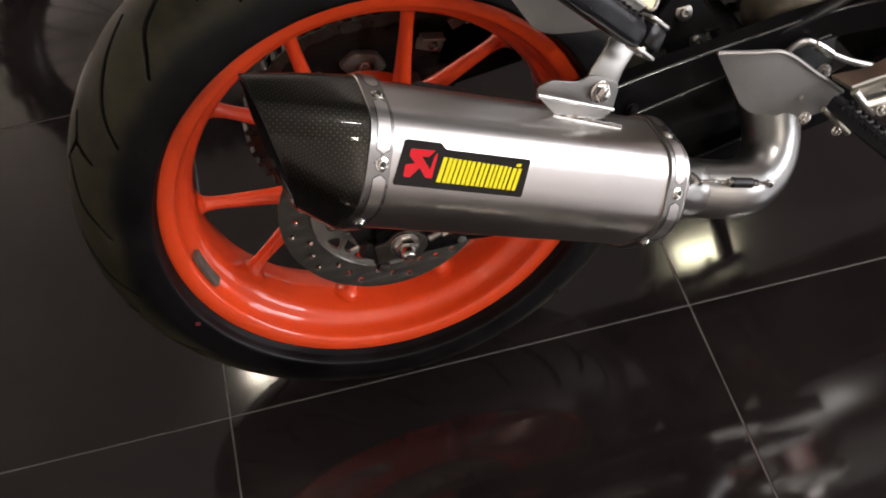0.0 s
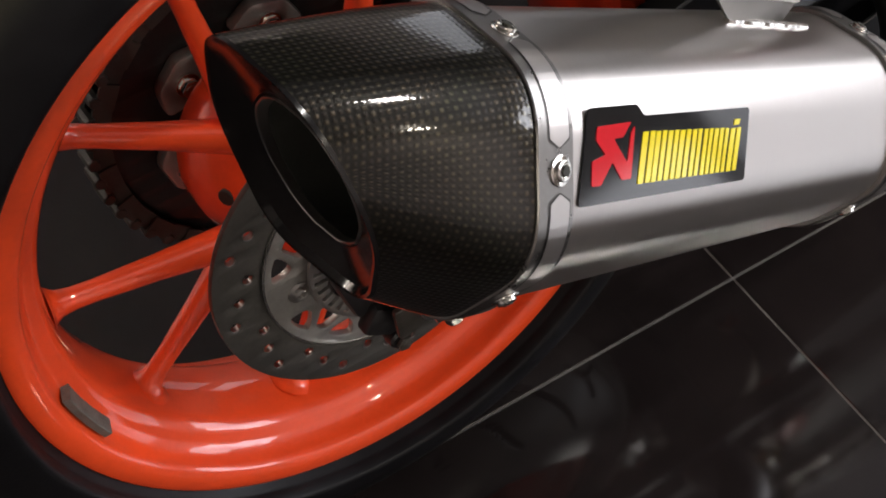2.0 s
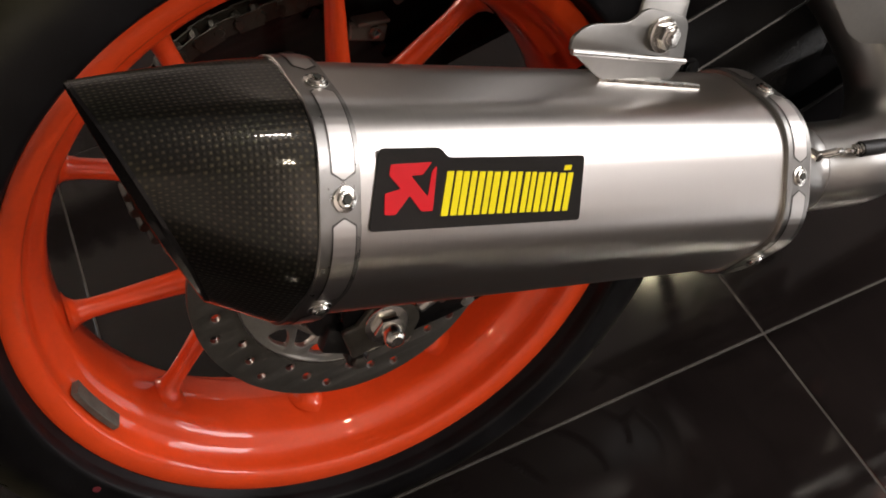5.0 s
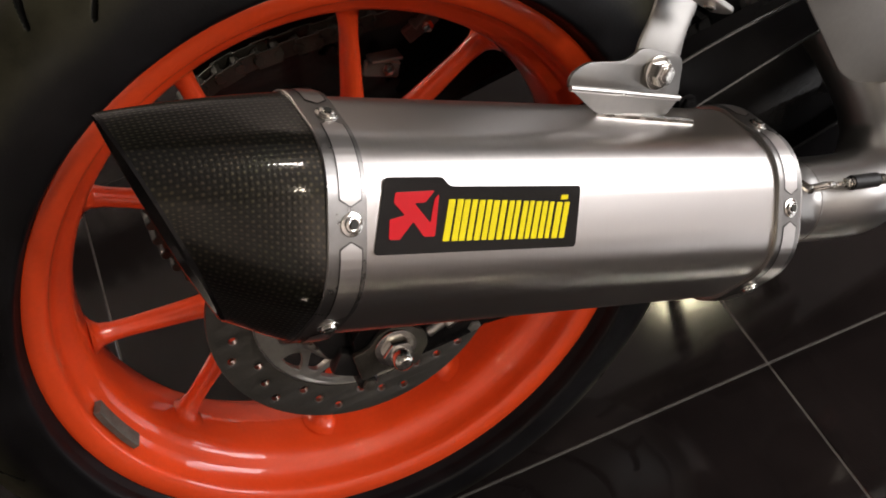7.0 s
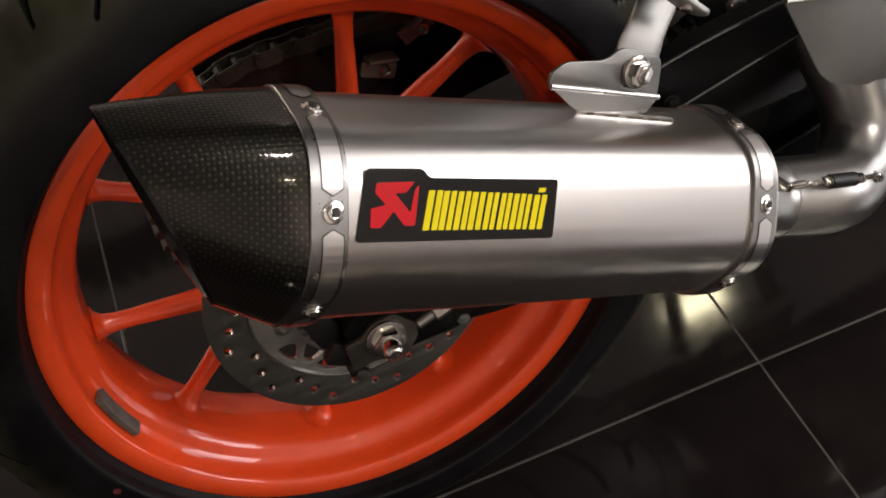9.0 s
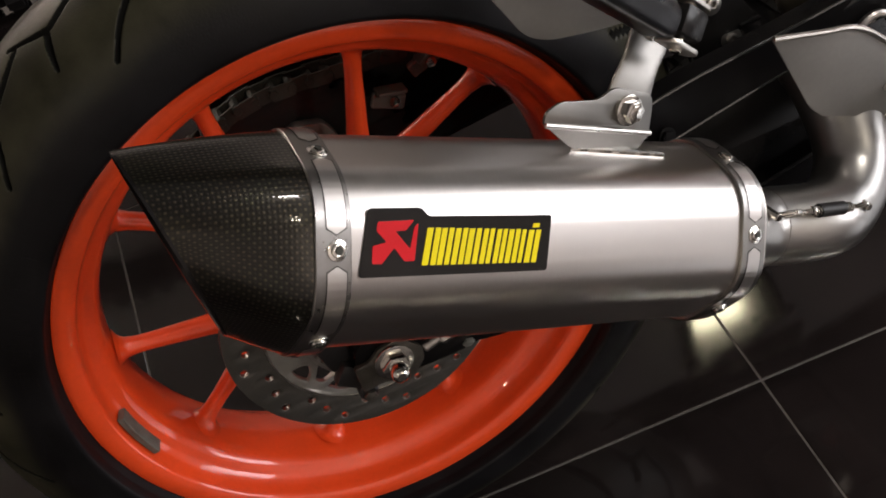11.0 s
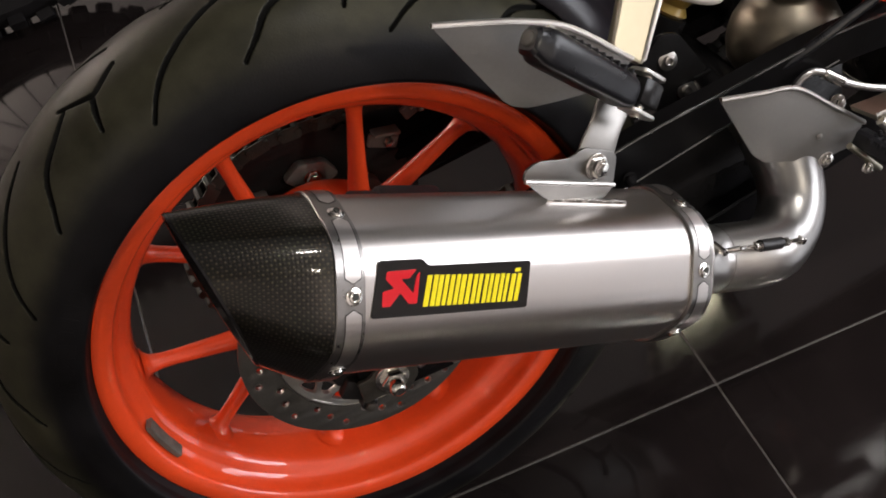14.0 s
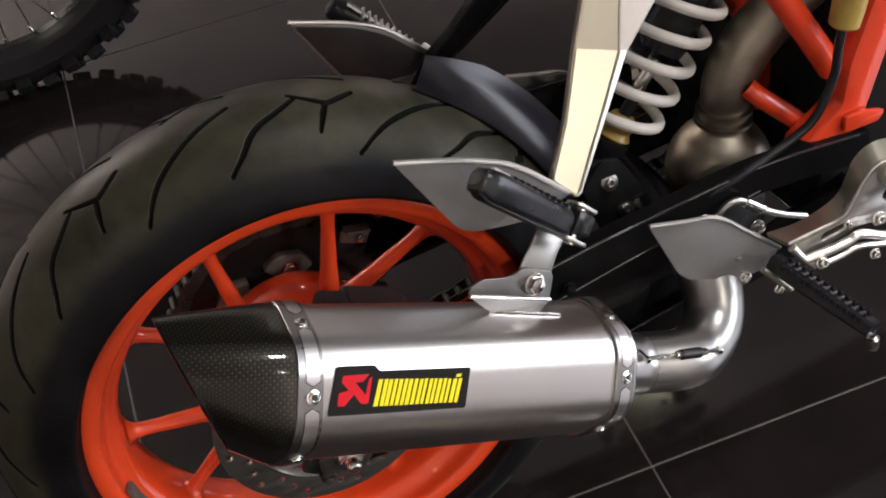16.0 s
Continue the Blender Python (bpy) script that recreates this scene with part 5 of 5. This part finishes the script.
# ---- orange frame ----
fr = part("trellis_frame", tube([(0.470, -0.090, 0.315), (0.494, -0.090, 0.276), (0.522, -0.090, 0.230), (0.548, -0.090, 0.185)], 0.0128, 20, 6), FRAME_ORANGE, bike, "orange painted steel trellis frame")
part("frame_casting", plate(rounded([(0.573, 0.253), (0.552, 0.195), (0.545, 0.152), (0.499, 0.122), (0.506, 0.102), (0.544, 0.109), (0.572, 0.130), (0.597, 0.205), (0.640, 0.310), (0.600, 0.325)], 0.008, 4), [], 0.034, upright(-0.096), 0.008), FRAME_ORANGE, fr)
part("cross_tube", tube([(0.481, -0.052, 0.170), (0.489, -0.060, 0.160), (0.511, -0.068, 0.1385), (0.5351, -0.075, 0.1139)], 0.0098, 18, 6), FRAME_ORANGE, fr)
part("frame_tab", plate(rounded([(0.545, 0.128), (0.583, 0.128), (0.590, 0.138), (0.566, 0.146), (0.545, 0.146)], 0.004, 3), [], 0.005, upright(-0.117), 0.001), FRAME_ORANGE, fr)
part("far_tube", tube([(0.505, 0.03, 0.27), (0.535, 0.03, 0.175), (0.548, 0.03, 0.085)], 0.0165, 16, 6), FRAME_ORANGE, fr)
resv = part("fluid_reservoir", spin((0.5365, -0.120, 0.247), (0.546, -0.120, 0.285), [(0.010, 0), (0.0140, 0.08), (0.0150, 0.5), (0.0150, 1)], 24), AMBER, bike, "amber brake fluid reservoir")
part("reservoir_cap", spin((0.546, -0.120, 0.285), (0.549, -0.120, 0.297), [(0.018, 0), (0.018, 0.8), (0.015, 1)], 24), PLASTIC, resv)
part("reservoir_hose", tube([(0.536, -0.120, 0.247), (0.532, -0.121, 0.228), (0.528, -0.121, 0.198), (0.510, -0.121, 0.162), (0.4860, -0.121, 0.1470), (0.4604, -0.121, 0.1385), (0.4250, -0.121, 0.1270), (0.385, -0.116, 0.112), (0.35, -0.108, 0.094)], 0.0044, 12, 8), PEG, resv, "black rubber hose")

# ---- engine, seat and tail, for the mass above and ahead of the wheel ----
part("engine", join(block(0.34, 0.20, 0.30, pose(0.72, 0.02, 0.10, 0, 12, 0), 0.03, 3), block(0.16, 0.10, 0.26, pose(0.52, 0.075, 0.16, 0, -10, 0), 0.02, 3)), BLACK, bike, "black engine block")
tail = part("seat_unit", loft([[Vector((x, w * c, z + h * s)) for c, s in [(math.cos(2 * math.pi * k / 24), math.sin(2 * math.pi * k / 24)) for k in range(24)]] for x, w, z, h in ((-0.20, 0.03, 0.66, 0.02), (-0.10, 0.08, 0.63, 0.05), (0.10, 0.12, 0.60, 0.07), (0.35, 0.14, 0.58, 0.09), (0.60, 0.13, 0.57, 0.10), (0.80, 0.17, 0.62, 0.16), (1.05, 0.16, 0.62, 0.15), (1.20, 0.08, 0.58, 0.08))]), SEATM, bike, "black seat and tail unit")
# two plain boxes added only to darken what the floor mirrors
part("reflection_block", block(0.46, 0.24, 0.40, pose(0.88, 0.01, 0.36, 0, 4, 0), 0.05, 3), SEATM, bike, "unseen black box added to darken the floor's reflection")
part("rear_reflection_block", block(0.34, 0.08, 0.28, pose(0.62, 0.09, 0.38, 0, 6, 0), 0.02, 3), SEATM, bike, "black box added behind the frame to darken the floor's reflection")
part("side_stand", tube([(0.52, 0.14, -0.05), (0.50, 0.26, -0.20), (0.49, 0.315, -0.262)], [0.012, 0.010, 0.012], 12, 4), BLACK, bike, "black side stand")

# ---- second motorcycle: knobbly wheel behind ----
def knobbly_wheel():
    ob = new("motorcycle")
    tagged(ob, "off-road motorcycle wheel with a knobbly black tyre", "motorcycle")
    w = part("wire_wheel", lathe([(0.262, -0.024), (0.268, -0.026), (0.270, -0.022), (0.255, -0.012), (0.252, 0), (0.255, 0.012), (0.270, 0.022), (0.268, 0.026), (0.262, 0.024), (0.246, 0.012), (0.243, 0), (0.246, -0.012)], 72), BLACK, ob, "black spoked rim")
    prof = [(0.264, 0.024)] + [(0.285 + 0.045 * math.sin(radians(a)), 0.046 * math.cos(radians(a))) for a in range(0, 181, 15)] + [(0.264, -0.024)]
    t = part("tyre", lathe(prof, 96), SIDEWALL, w, "black knobbly off-road tyre")
    knobs = {ln: mesh_of("knob", block(0.026, ln * 1.25, 0.020, Matrix.Identity(4), 0.0015, 1), SIDEWALL) for ln in (0.017, 0.018, 0.022)}
    for k in range(44):
        th = 2 * math.pi * k / 44
        for ph, ln in (((25, 0.017), (155, 0.017), (90, 0.022)) if k % 2 else ((48, 0.018), (132, 0.018))):
            a = radians(ph)
            r = 0.285 + 0.050 * math.sin(a)
            c = Vector((r * math.cos(th), 0.051 * math.cos(a), r * math.sin(th)))
            rad = (math.sin(a) * Vector((math.cos(th), 0, math.sin(th))) + Vector((0, math.cos(a), 0))).normalized()
            tan = Vector((-math.sin(th), 0, math.cos(th)))
            part("knob", knobs[ln], SIDEWALL, w).matrix_basis = frame_of(c, tan, rad.cross(tan))
    part("hub", lathe([(0.008, -0.05), (0.03, -0.05), (0.022, -0.03), (0.022, 0.03), (0.03, 0.05), (0.008, 0.05)], 24), ALU, w)
    for k in range(32):
        a, b = 2 * math.pi * k / 32, 2 * math.pi * (k + (3 if k % 4 < 2 else -3)) / 32
        y = 0.044 if k % 2 else -0.044
        part("wire_spoke", tube([(0.027 * math.cos(b), y, 0.027 * math.sin(b)), (0.25 * math.cos(a), 0, 0.25 * math.sin(a))], 0.0016, 6, 1), DARKLINE, w)
        part("nipple", rod((0.249 * math.cos(a), 0, 0.249 * math.sin(a)), (0.232 * math.cos(a), y * 0.06, 0.232 * math.sin(a)), 0.003, 8), CHROME, w)
    return ob


other = knobbly_wheel()
other.matrix_world = pose(-0.245, 1.105, 0.343)

# ---- ceiling downlights, the last for the added fill ----
for lx, ly, watts in LAMPS:
    ob = new("downlight", None)
    ob.location = (lx, ly, CEIL - 0.001)
    tagged(ob, "round recessed ceiling downlight with white rim", "downlight", "ceiling downlights")
    part("rim", lathe([(0.088, -0.0), (0.105, -0.0), (0.105, -0.010), (0.100, -0.014), (0.088, -0.012)], 32, True, Matrix.Rotation(radians(90), 4, "X")), CEILM, ob)

# housings for the fill lamps added at the far wall
for wx, watts in WALL_FILLS:
    ob = new("wall_fill_housing", None)
    ob.matrix_world = look((wx, 4.25, CEIL - 0.12), (wx, 4.8, 1.5))
    tagged(ob, "small white housing of an added fill lamp turned to the wall", "spotlight", "wall washers")
    part("housing", block(0.34, 0.14, 0.06, pose(0, 0, 0.034), 0.006), CEILM, ob)
    stem = look((wx, 4.25, CEIL - 0.12), (wx, 4.8, 1.5)).inverted()
    part("stem", rod(stem @ Vector((wx, 4.22, CEIL)), stem @ Vector((wx, 4.22, CEIL - 0.08)), 0.012), CEILM, ob)
for lx, ly, sx, sy, watts, tint in STRIPS:
    strip = new("strip_light", None)
    strip.location = (lx, ly, CEIL - 0.05)
    tagged(strip, "slim white ceiling strip light", "strip light", "ceiling strip lights")
    part("housing", block(sx + 0.05, sy + 0.05, 0.048, pose(0, 0, 0.026), 0.004), CEILM, strip)

# ---- shop windows, the last added for its light ----
fz = frame_of(Vector((X1 + 0.06, 0, 0)), (0, 1, 0), (0, 0, 1))
for n, (wy0, wy1, wz0, wz1, watts) in enumerate(WINDOWS):
    win = new("window_%d" % (n + 1))
    tagged(win, "large unseen shop window with a daylight lamp in it", "window", kind="structure")
    part("window_frame", plate([(wy0, wz0), (wy1, wz0), (wy1, wz1), (wy0, wz1)], [[(wy0 + 0.05, wz0 + 0.05), (wy1 - 0.05, wz0 + 0.05), (wy1 - 0.05, wz1 - 0.05), (wy0 + 0.05, wz1 - 0.05)]], 0.06, fz, 0.003), ALU, win)

# ---- floor ----
TS, TV, GAP = 0.5814, 0.597, 0.0023
base = structure("floor", block(8.7, 9.9, 0.1, pose(-0.5, 0.1, -0.0513), 0), GROUT, "dark polished floor tiles with pale joints")
tile_me = mesh_of("tile", block(TS - GAP, TV - GAP, 0.008, Matrix.Identity(4), 0.0005, 1), TILE)
TM = pose(0.3454, -0.0905, 0, 0, 0, -2.717)
for i in range(-9, 7):
    for j in range(-8, 9):
        ob = new("tile", tile_me)
        ob.parent = base
        ob.matrix_basis = TM @ pose((i + 0.5) * TS, (j + 0.5) * TV, -0.004)
